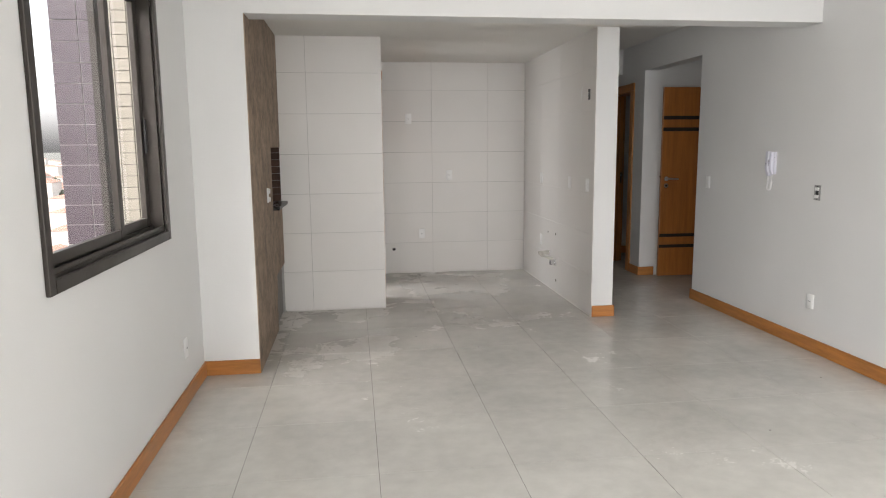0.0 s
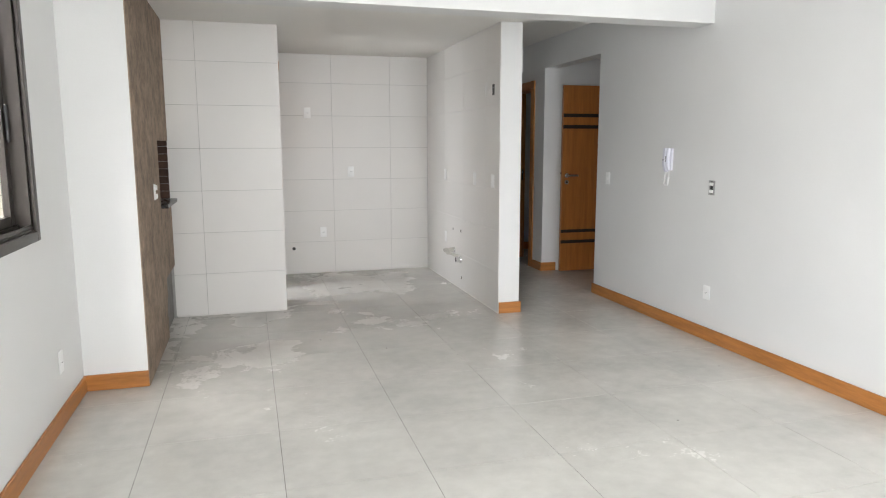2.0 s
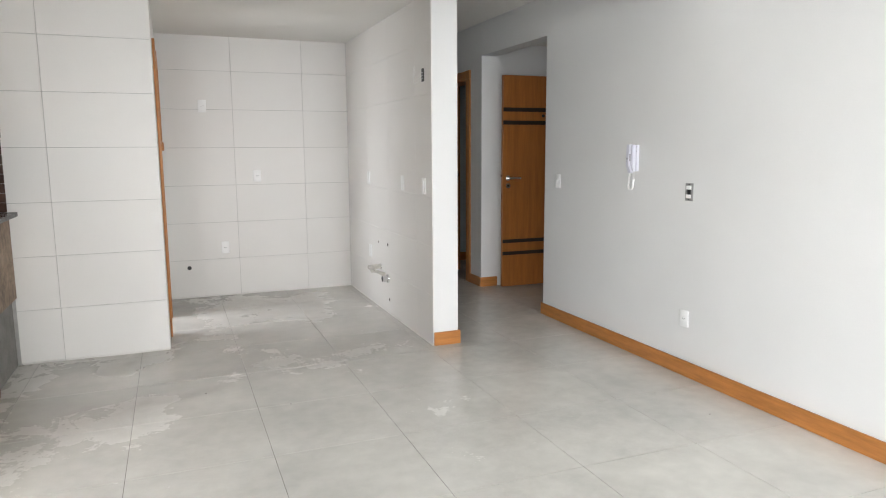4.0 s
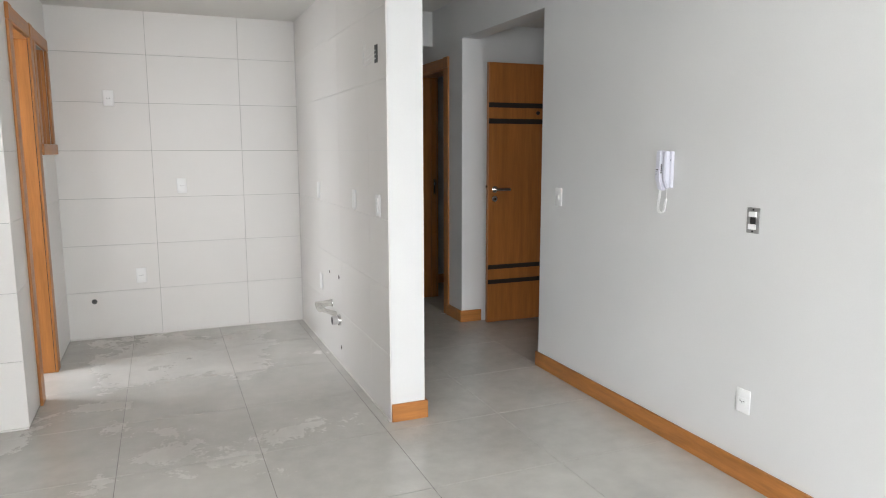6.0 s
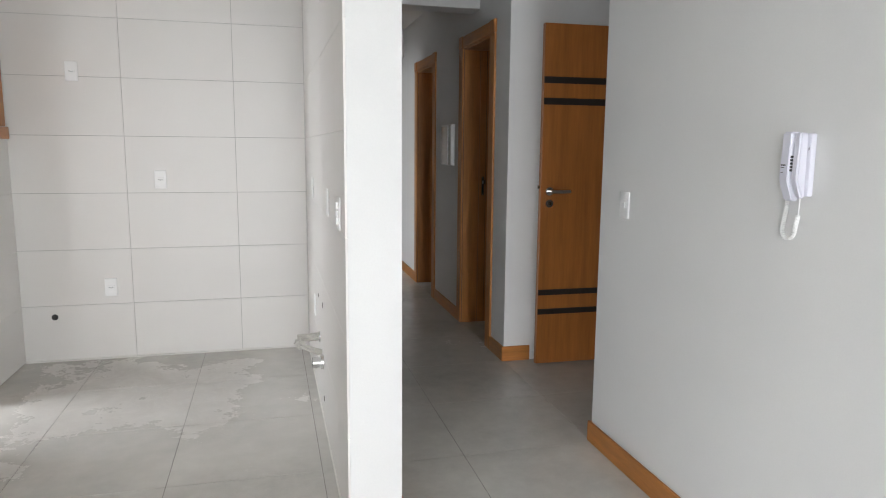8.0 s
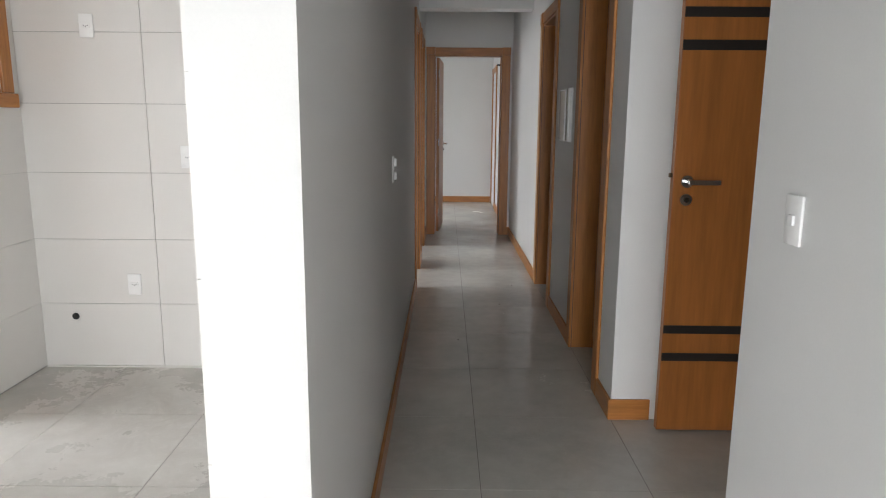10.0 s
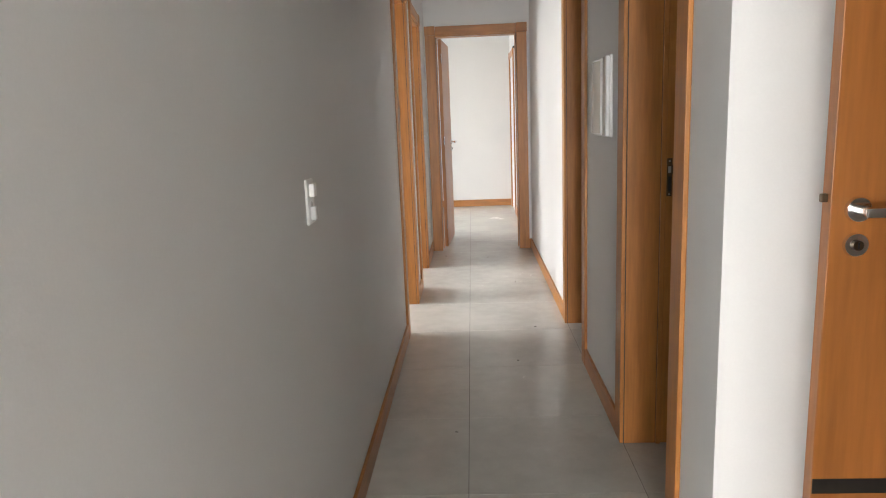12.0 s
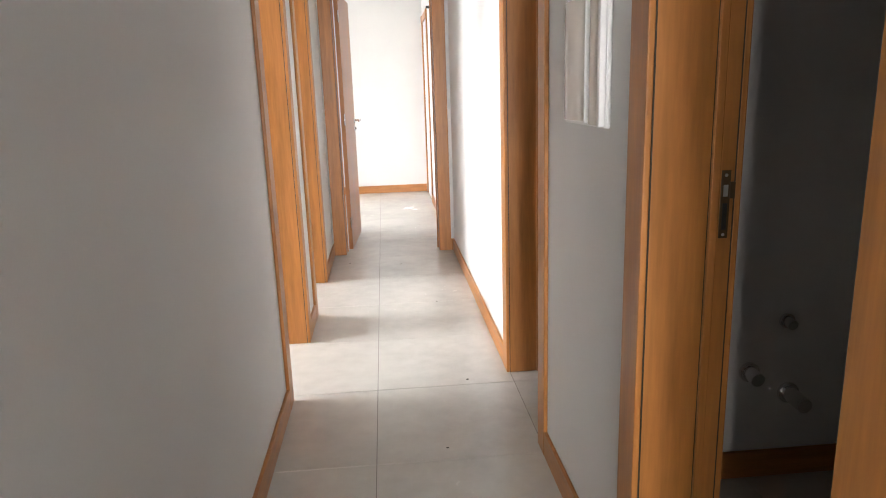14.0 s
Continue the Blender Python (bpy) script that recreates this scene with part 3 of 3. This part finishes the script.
# bare switch box with its metal strap
t = thing("switch_box", XR, 4.476, 1.13, "switch without cover on a grey metal strap", "switch", turn=-90)
part("strap", bm_box(-0.033, 0.033, -0.005, -0.001, -0.053, 0.053, 0.002), M_ZINC, t)
part("well", bm_box(-0.014, 0.014, -0.0058, -0.0048, -0.028, 0.032), M_BLACK, t)
for k in (-0.026, 0.026):
    part("module", bm_box(-0.019, 0.019, -0.012, -0.0048, k - 0.011, k + 0.011, 0.002), M_PLASTIC, t)
for k in (-0.045, 0.045):
    part("screw", tube(bmesh.new(), (0, -0.005, k), (0, -0.0068, k), 0.004, 0.004, 12), M_BLACK, t)

# intercom handset with curly cord
t = thing("intercom_phone", XR, 4.996, 1.32, "white wall intercom handset with a curly cord", "intercom", turn=-90)
t.scale = (0.74, 1, 1)


def swept(bm, profile, x0, x1, bevel=0.005):
    """A bar along x whose side outline is profile (y, z)."""
    a = [bm.verts.new((x0, y, z)) for y, z in profile]
    b = [bm.verts.new((x1, y, z)) for y, z in profile]
    bm.faces.new(a), bm.faces.new(b[::-1])
    for i in range(len(a)):
        bm.faces.new((a[i], a[i - 1], b[i - 1], b[i]))
    bmesh.ops.recalc_face_normals(bm, faces=bm.faces)
    bmesh.ops.bevel(bm, geom=list(bm.edges), offset=bevel, segments=3, affect='EDGES')
    return bm


# wall plate, the cradle rising beside the handset, and the handset with its bent foot
part("base", bm_box(-0.030, 0.048, -0.020, -0.001, -0.080, 0.092, 0.005), M_BLUEPL, t, "", True)
prof2 = ((-0.018, 0.092), (-0.046, 0.094), (-0.050, -0.035), (-0.030, -0.086), (-0.016, -0.084))
part("cradle", swept(bmesh.new(), prof2, 0.003, 0.034, 0.005), M_BLUEPL, t, "", True)
prof = ((-0.021, 0.096), (-0.054, 0.096), (-0.058, -0.036), (-0.036, -0.094), (-0.014, -0.094), (-0.021, -0.05))
part("handset", swept(bmesh.new(), prof, -0.046, 0.001, 0.005), M_BLUEPL, t, "", True)
for k in range(5):
    part("button", bm_box(0.0008, 0.0062, -0.0535, -0.0455, -0.012 + k * 0.0092, -0.0055 + k * 0.0092, 0.0008), M_BLACK, t)
for z, w, h in ((0.0035, 0.021, 0.0032), (-0.0025, 0.016, 0.0018), (-0.0165, 0.012, 0.0016)):
    part("marking", bm_box(-0.036, -0.036 + w, -0.0585 - 0.0002, -0.0555, z, z + h), M_DARK, t)
part("slot", bm_box(0.0375, 0.0405, -0.0206, -0.0195, 0.046, 0.054), M_BLACK, t)
pts = []
for i in range(421):
    u = i / 420
    if u < 0.5:
        cx, cz = -0.048 - 0.024 * (u / 0.5), -0.058 - 0.120 * (u / 0.5)
    elif u < 0.78:
        a = (u - 0.5) / 0.28 * math.pi
        cx, cz = -0.040 - 0.032 * math.cos(a), -0.178 - 0.026 * math.sin(a)
    else:
        v = (u - 0.78) / 0.22
        cx, cz = -0.008 + 0.012 * v, -0.178 + 0.044 * v
    w = u * 2 * math.pi * 46
    pts.append((cx + 0.0062 * math.cos(w), -0.014 + 0.0055 * math.sin(w), cz + 0.0012 * math.sin(w)))
cu = bpy.data.curves.new("cord", 'CURVE')
cu.dimensions, cu.bevel_depth, cu.bevel_resolution = '3D', 0.0020, 1
sp = cu.splines.new('POLY')
sp.points.add(len(pts) - 1)
for p, q in zip(sp.points, pts):
    p.co = (*q, 1)
tmp = bpy.data.objects.new("tmp", cu)
scene.collection.objects.link(tmp)
me = bpy.data.meshes.new_from_object(tmp.evaluated_get(bpy.context.evaluated_depsgraph_get()))
bpy.data.objects.remove(tmp)
me.materials.clear()
me.materials.append(M_PLASTIC)
cord = new("cord", me)
cord.parent = t
tagged(cord, "white coiled cord")
part("lead", path_tube(bmesh.new(), [(0.004, -0.014, -0.134), (0.006, -0.014, -0.08)], 0.002), M_PLASTIC, t)

# distribution panel with a bowed smoky cover
t = thing("electrical_panel", XR, 8.858, 1.385, "white plastic distribution box with a bowed glossy cover", "fuse box", turn=-90)
t.scale = (0.93, 1, 1)
part("box", bm_box(-0.195, 0.195, -0.014, -0.001, -0.165, 0.165, 0.005), M_PLASTIC, t)
M_GLOSS = mat("glossy_white_plastic", (0.72, 0.69, 0.64), 0.12, 0.01, 5, 90, 0)


def bowed(x0, x1, base, rise, z0, z1):
    """A shallow cover, bulging out between its two upright edges."""
    bm, cols, n = bmesh.new(), [], 16
    for i in range(n + 1):
        x = x0 + (x1 - x0) * i / n
        y = base - rise * math.sin(math.pi * i / n) ** 0.7
        cols.append([bm.verts.new((x, y, z0)), bm.verts.new((x, y, z1)), bm.verts.new((x, base + 0.002, z1)), bm.verts.new((x, base + 0.002, z0))])
    for p, q in zip(cols[:-1], cols[1:]):
        for k in range(4):
            bm.faces.new((p[k], p[(k + 1) % 4], q[(k + 1) % 4], q[k]))
    return bm


part("cover", bowed(-0.185, 0.055, -0.016, 0.022, -0.152, 0.15), M_GLOSS, t, "bowed glossy cover", True)
part("cover_edge", bm_box(-0.190, -0.1855, -0.021, -0.0142, -0.156, 0.146, 0.001), M_PLASTIC, t)
part("side_panel", bowed(0.062, 0.168, -0.016, 0.012, -0.158, 0.158), M_GLOSS, t, "", True)
part("rib", bm_box(0.0555, 0.0615, -0.030, -0.0142, -0.156, 0.158, 0.002), M_PLASTIC, t)
part("rim", bm_box(0.1685, 0.190, -0.030, -0.0142, -0.160, 0.160, 0.003), M_PLASTIC, t)
for x in (-0.12, -0.06):
    part("latch", bm_box(x, x + 0.018, -0.034, -0.0142, 0.1505, 0.158, 0.002), M_PLASTIC, t)

# lamp outlet with loose wires, high on the kitchen wall
t = thing("wall_lamp_outlet", XF, 5.81, 1.905, "open dark wall box with loose white wires", "wall box", turn=-90)
part("box_rim", bm_box(-0.026, 0.026, -0.003, -0.001, -0.045, 0.045, 0.001), M_BLACK, t)
for s in (0, 1, 2):
    pp = [(0.0, -0.002, -0.02 + 0.02 * s)]
    for i in range(1, 9):
        u = i / 8
        pp.append((-0.06 * u * (1 + 0.3 * s) + 0.01 * s, -0.05 * math.sin(u * 2.6) - 0.01, -0.02 + 0.02 * s - 0.05 * math.sin(u * 3.0) + 0.055 * u * u))
    part("wire", path_tube(bmesh.new(), pp, 0.0013, 6), M_PLASTIC, t)

# water valves and drain on the kitchen wall
t = thing("wrapped_valve", XF, 6.94, 0.372, "water outlet wrapped in clear crinkled plastic", "valve", turn=-90)
M_WRAP = mat("crinkled_plastic_wrap", (0.62, 0.6, 0.55), 0.2, 0.1, 30, 120, 0.6)
part("rosette", tube(bmesh.new(), (0, -0.001, 0), (0, -0.008, 0), 0.028, 0.026, 24), M_CHROME, t, "", True)


def wrap(bm, a, b, r, seed):
    tube(bm, a, b, r, r * 0.8, 14)
    bmesh.ops.subdivide_edges(bm, edges=list(bm.edges), cuts=2, use_grid_fill=True)
    rg = random.Random(seed)
    for v in bm.verts:
        v.co += Vector((rg.uniform(-1, 1), rg.uniform(-1, 1), rg.uniform(-1, 1))) * r * 0.25
    return bm


part("wrapped_body", wrap(bmesh.new(), (0, -0.008, 0), (0, -0.115, -0.002), 0.02, 2), M_WRAP, t)
t = thing("drain_pipe", XF, 6.72, 0.302, "short chrome drain pipe with a wall flange", "pipe", turn=-90)
part("flange", tube(bmesh.new(), (0, -0.001, 0), (0, -0.014, 0), 0.038, 0.036, 32), M_CHROME, t, "", True)
part("pipe", tube(bmesh.new(), (0, -0.014, 0), (0, -0.055, 0), 0.028, 0.028, 32), M_CHROME, t, "", True)
part("bore", tube(bmesh.new(), (0, -0.055, 0), (0, -0.0555, 0), 0.024, 0.024, 24), M_BLACK, t)
t = thing("flexible_hose", XF, 6.82, 0.33, "plastic-wrapped hose hanging from the wall", "hose", turn=-90)
part("hose", wrap(bmesh.new(), (0, -0.002, -0.01), (0.0, -0.10, 0.03), 0.014, 5), M_WRAP, t)
part("hose_end", wrap(bmesh.new(), (0.0, -0.10, 0.03), (0.0, -0.125, 0.06), 0.022, 6), M_WRAP, t)
for y, z, r in ((6.72, 0.592, 0.014), (6.99, 0.585, 0.010), (6.695, 0.121, 0.014)):
    t = thing("wall_hole", XF, y, z, "small drilled hole in the kitchen tiles", "hole", turn=-90)
    part("rim", tube(bmesh.new(), (0, -0.001, 0), (0, -0.003, 0), r, r, 16), M_CONC, t)
    part("dark_core", tube(bmesh.new(), (0, -0.003, 0), (0, -0.0035, 0), r * 0.7, r * 0.7, 16), M_BLACK, t)
t = thing("water_outlet", 0.545, YK, 0.289, "round black water outlet in the kitchen tiles", "water outlet")
part("ring", tube(bmesh.new(), (0, -0.001, 0), (0, -0.006, 0), 0.019, 0.018, 24), M_BLACK, t, "", True)
part("plug", tube(bmesh.new(), (0, -0.006, 0), (0, -0.008, 0), 0.010, 0.009, 16), M_DARK, t, "", True)

# bathroom fittings on the far wall
for x, z, r, l, nm, lab in ((3.93, 0.384, 0.03, 0.05, "angle_valve", "wrapped angle valve on the bathroom wall"), (4.045, 0.556, 0.022, 0.03, "water_point", "capped water point on the bathroom wall"), (4.07, 0.302, 0.032, 0.09, "waste_pipe", "chrome waste pipe stub on the bathroom wall")):
    t = thing(nm, x, 9.075, z, lab, "pipe")
    part("flange", tube(bmesh.new(), (0, -0.001, 0), (0, -0.01, 0), r * 1.15, r * 1.1, 24), M_CHROME, t, "", True)
    part("stub", tube(bmesh.new(), (0, -0.01, 0), (0, -0.01 - l, -0.005), r * 0.8, r * 0.75, 24), M_CHROME, t, "", True)

# door stop hook on the end bedroom wall
t = thing("wall_bracket", XR, 14.4, 2.13, "small dark bracket high on the bedroom wall", "bracket", turn=-90)
part("plate", bm_box(-0.03, 0.03, -0.006, -0.001, -0.03, 0.03, 0.002), M_BLACK, t)
part("arm", bm_box(-0.012, 0.012, -0.05, -0.006, -0.012, 0.012, 0.004), M_BLACK, t)


# ---- outside: clad facade beside the window, far town ----
def tile_field(name, x0, x1, z0, z1, y, w, h, gap, material, label):
    bm = bmesh.new()
    x = x0
    while x < x1 - 0.01:
        z = z0
        while z < z1:
            box(bm, x + gap / 2, min(x + w, x1) - gap / 2, y - 0.008, y, z + gap / 2, z + h - gap / 2)
            z += h
        x += w
    o = part(name, bm, material)
    return tagged(o, label, "cladding", kind="stuff")


M_PURPLE = mat("plum_ceramic", (0.06, 0.044, 0.053), 0.3, 0.08, 6, 60, 0.02)
M_BEIGE = mat("beige_ceramic", (0.27, 0.245, 0.20), 0.35, 0.05, 6, 60, 0.02)
M_LGROUT = mat("pale_grout", (0.17, 0.155, 0.13), 0.9, 0.05, 8, 80, 0.05)
M_WGROUT = mat("white_grout", (0.5, 0.48, 0.46), 0.9, 0.05, 8, 80, 0.05)
structure("facade", [(-1.44, XL - 0.105, 4.65, 4.85, -3, 5)], M_LGROUT, "beige tiled facade outside the window", "facade")
structure("facade_corner", [(-1.71, -1.44, 4.65, 4.85, -3, 5)], M_WGROUT, "plum tiled corner of the facade outside the window", "facade")
tile_field("plum_tiles", -1.71, -1.44, -1.0, 4.0, 4.65, 0.165, 0.125, 0.006, M_PURPLE, "plum ceramic facade tiles with pale joints")
tile_field("beige_tiles", -1.44, XL - 0.11, -1.0, 4.0, 4.65, 0.09, 0.072, 0.006, M_BEIGE, "small beige ceramic facade tiles")
M_LAND = mat("far_land", (0.17, 0.175, 0.15), 0.95, 0.25, 0.02, 0.3, 0)
structure("ground", [(-30000, 30000, -30000, 30000, -31, -30)], M_LAND, "far ground below the tower", "ground")
M_HOUSE = mat("far_house_walls", (0.6, 0.56, 0.52), 0.9, 0.1, 0.1, 2, 0, rand=0.2)
M_ROOF = mat("far_roof_tiles", (0.36, 0.2, 0.15), 0.9, 0.2, 0.2, 3, 0, rand=0.2)
M_TREE = mat("far_foliage", (0.05, 0.075, 0.04), 0.9, 0.3, 0.6, 4, 0.3)
rng = random.Random(11)
walls_bm, roofs_bm = bmesh.new(), bmesh.new()
for k in range(420):
    d = 170 + 1900 * rng.random() ** 1.6
    a = rng.uniform(0.30, 0.55)
    x, y = -d * math.sin(a), d * math.cos(a)
    w, l, hh = rng.uniform(4, 9), rng.uniform(4, 9), rng.choice((3, 4, 6, 6, 9, 14))
    box(walls_bm, x - w, x + w, y - l, y + l, -30, -30 + hh)
    vs = [roofs_bm.verts.new(p) for p in ((x - w - .3, y - l - .3, -30 + hh), (x + w + .3, y - l - .3, -30 + hh), (x + w + .3, y + l + .3, -30 + hh), (x - w - .3, y + l + .3, -30 + hh), (x, y - l * .6, -28 + hh), (x, y + l * .6, -28 + hh))]
    for q in ((0, 1, 4), (1, 2, 5, 4), (2, 3, 5), (3, 0, 4, 5)):
        roofs_bm.faces.new([vs[i] for i in q])
tagged(part("far_houses", walls_bm, M_HOUSE), "pale far houses of the hazy town", "houses", kind="stuff")
tagged(part("far_roofs", roofs_bm, M_ROOF), "faded red roofs of the far town", "roofs", kind="stuff")
bm = bmesh.new()
for k in range(60):
    d = 180 + 700 * rng.random()
    a = rng.uniform(0.32, 0.52)
    cx, cy = -d * math.sin(a), d * math.cos(a)
    for c in range(12):
        r = rng.uniform(0.8, 2.0)
        m = Matrix.Translation((cx + rng.uniform(-3, 3), cy + rng.uniform(-3, 3), -30 + rng.uniform(1, 8))) @ Matrix.Diagonal((r, r, r * 0.8, 1))
        bmesh.ops.create_icosphere(bm, subdivisions=1, radius=1, matrix=m)
tagged(part("far_trees", bm, M_TREE), "hazy far trees between the houses", "trees", kind="stuff")


# ---- small litter on the floor ----
rng = random.Random(8)
for x, y, s in ((0.55, 5.25, 0.022), (0.2, 5.9, 0.016), (3.0, 3.9, 0.014), (2.2, 3.2, 0.02), (0.98, 4.9, 0.008), (3.1, 10.0, 0.02), (2.95, 9.4, 0.018), (3.05, 11.2, 0.012), (2.45, 12.3, 0.02), (2.85, 12.2, 0.012), (2.63, 8.55, 0.02)):
    bm = bmesh.new()
    bmesh.ops.create_icosphere(bm, subdivisions=1, radius=1)
    for v in bm.verts:
        v.co = Vector((v.co.x * s * 0.4 * rng.uniform(0.6, 1.3), v.co.y * s * 0.18 * rng.uniform(0.6, 1.3), v.co.z * 0.0025 + 0.0025))
    o = part("debris", bm, M_CONC if y < 3.95 else M_DARK)
    o.location = (x, y, 0)
    tagged(o, "small crumb of debris on the floor tiles", "debris", "floor crumbs")


# ---- wall tiles, laid in courses ----
def tiles_wall(parent, axis, plane, way, u_edges, z_edges, gap=0.003, holes=()):
    """Tiles on a plane x or y = plane, facing way; holes: (u0, u1, z0, z1) left out, tiles cut to them."""
    par = bpy.data.objects[parent]
    th = 0.0075
    for ua, ub in zip(u_edges[:-1], u_edges[1:]):
        for za, zb in zip(z_edges[:-1], z_edges[1:]):
            cells = [(ua, ub, za, zb)]
            for h0, h1, g0, g1 in holes:
                nxt = []
                for c in cells:
                    a, b, p, q = c
                    if b <= h0 or a >= h1 or q <= g0 or p >= g1:
                        nxt.append(c)
                        continue
                    nxt += [r for r in ((a, min(b, h0), p, q), (max(a, h1), b, p, q), (max(a, h0), min(b, h1), p, g0), (max(a, h0), min(b, h1), g1, q)) if r[1] - r[0] > 0.01 and r[3] - r[2] > 0.01]
                cells = nxt
            for a, b, p, q in cells:
                a, b, p, q = a + gap / 2, b - gap / 2, p + gap / 2, q - gap / 2
                lo, hi = sorted((plane, plane - way * th))
                bm = bm_box(lo, hi, a, b, p, q) if axis == "x" else bm_box(a, b, lo, hi, p, q)
                o = new("tile", mesh_of(bm, "tile", M_TILE))
                o.parent = par


structure("trim", [(XK, XF - 0.006, YK - 0.006, YK + 0.007, 0.0005, 0.0075), (XF - 0.006, XF + 0.007, YF + 0.002, YK - 0.006, 0.0005, 0.0075), (XB, XK - 0.002, YB - 0.004, YB + 0.007, 0.0005, 0.0075)], M_CEIL, "pale mortar line along the foot of the tiles", "trim")
ZT = [0.008] + [0.008 + 0.3525 * k for k in range(1, 7)] + [ZK + 0.01]
tiles_wall("wall_kitchen_back", "y", YK, -1, [XK - 0.005, 1.008, 1.668, XF], ZT)
tiles_wall("wall_barbecue_front", "y", YB, -1, [XB - 0.01, -0.296, XK], ZT)
tiles_wall("wall_hall_left", "x", XF, -1, [YF + 0.002, 5.99, 6.65, 7.31, 7.97, YK], ZT, 0.0016)
tiles_wall("wall_kitchen_side", "x", XK, 1, [YB + 0.001, 6.88, 7.54, YK], ZT, 0.002, holes=((KD[0] - 0.003, KD[1] + 0.003, -1, DH + 0.003), (KW[0] - 0.003, KW[1] + 0.003, KS - 0.003, DH + 0.003)))

# ---- floor tiles ----
PX, PY, FX, FY, G = 0.6265, 0.63, 0.178, 6.80, 0.0024
me_tile = mesh_of(bm_box(-PX / 2 + G / 2, PX / 2 - G / 2, -PY / 2 + G / 2, PY / 2 - G / 2, -0.0024, 0.0, 0.0005), "floor_tile", M_FLOOR)
rest = bmesh.new()
for i in range(-3, 8):
    for j in range(-15, 15):
        cx, cy = FX + PX * (i + 0.5), FY + PY * (j + 0.5)
        if -1.2 < cx < 3.7 and -0.3 < cy < 8.2 or 2.1 < cx < 3.7 and 8 < cy < 16.2:
            o = new("floor_tile", me_tile)
            o.parent, o.location = floor_ob, (cx, cy, 0)
        elif cx < 5.2 and Y0 - 0.2 < cy < YZ + 0.3:
            box(rest, cx - PX / 2 + G / 2, cx + PX / 2 - G / 2, cy - PY / 2 + G / 2, cy + PY / 2 - G / 2, -0.0024, 0.0)
tagged(part("floor_tiles_beyond", rest, M_FLOOR, floor_ob), "grey porcelain floor tiles", kind="stuff")
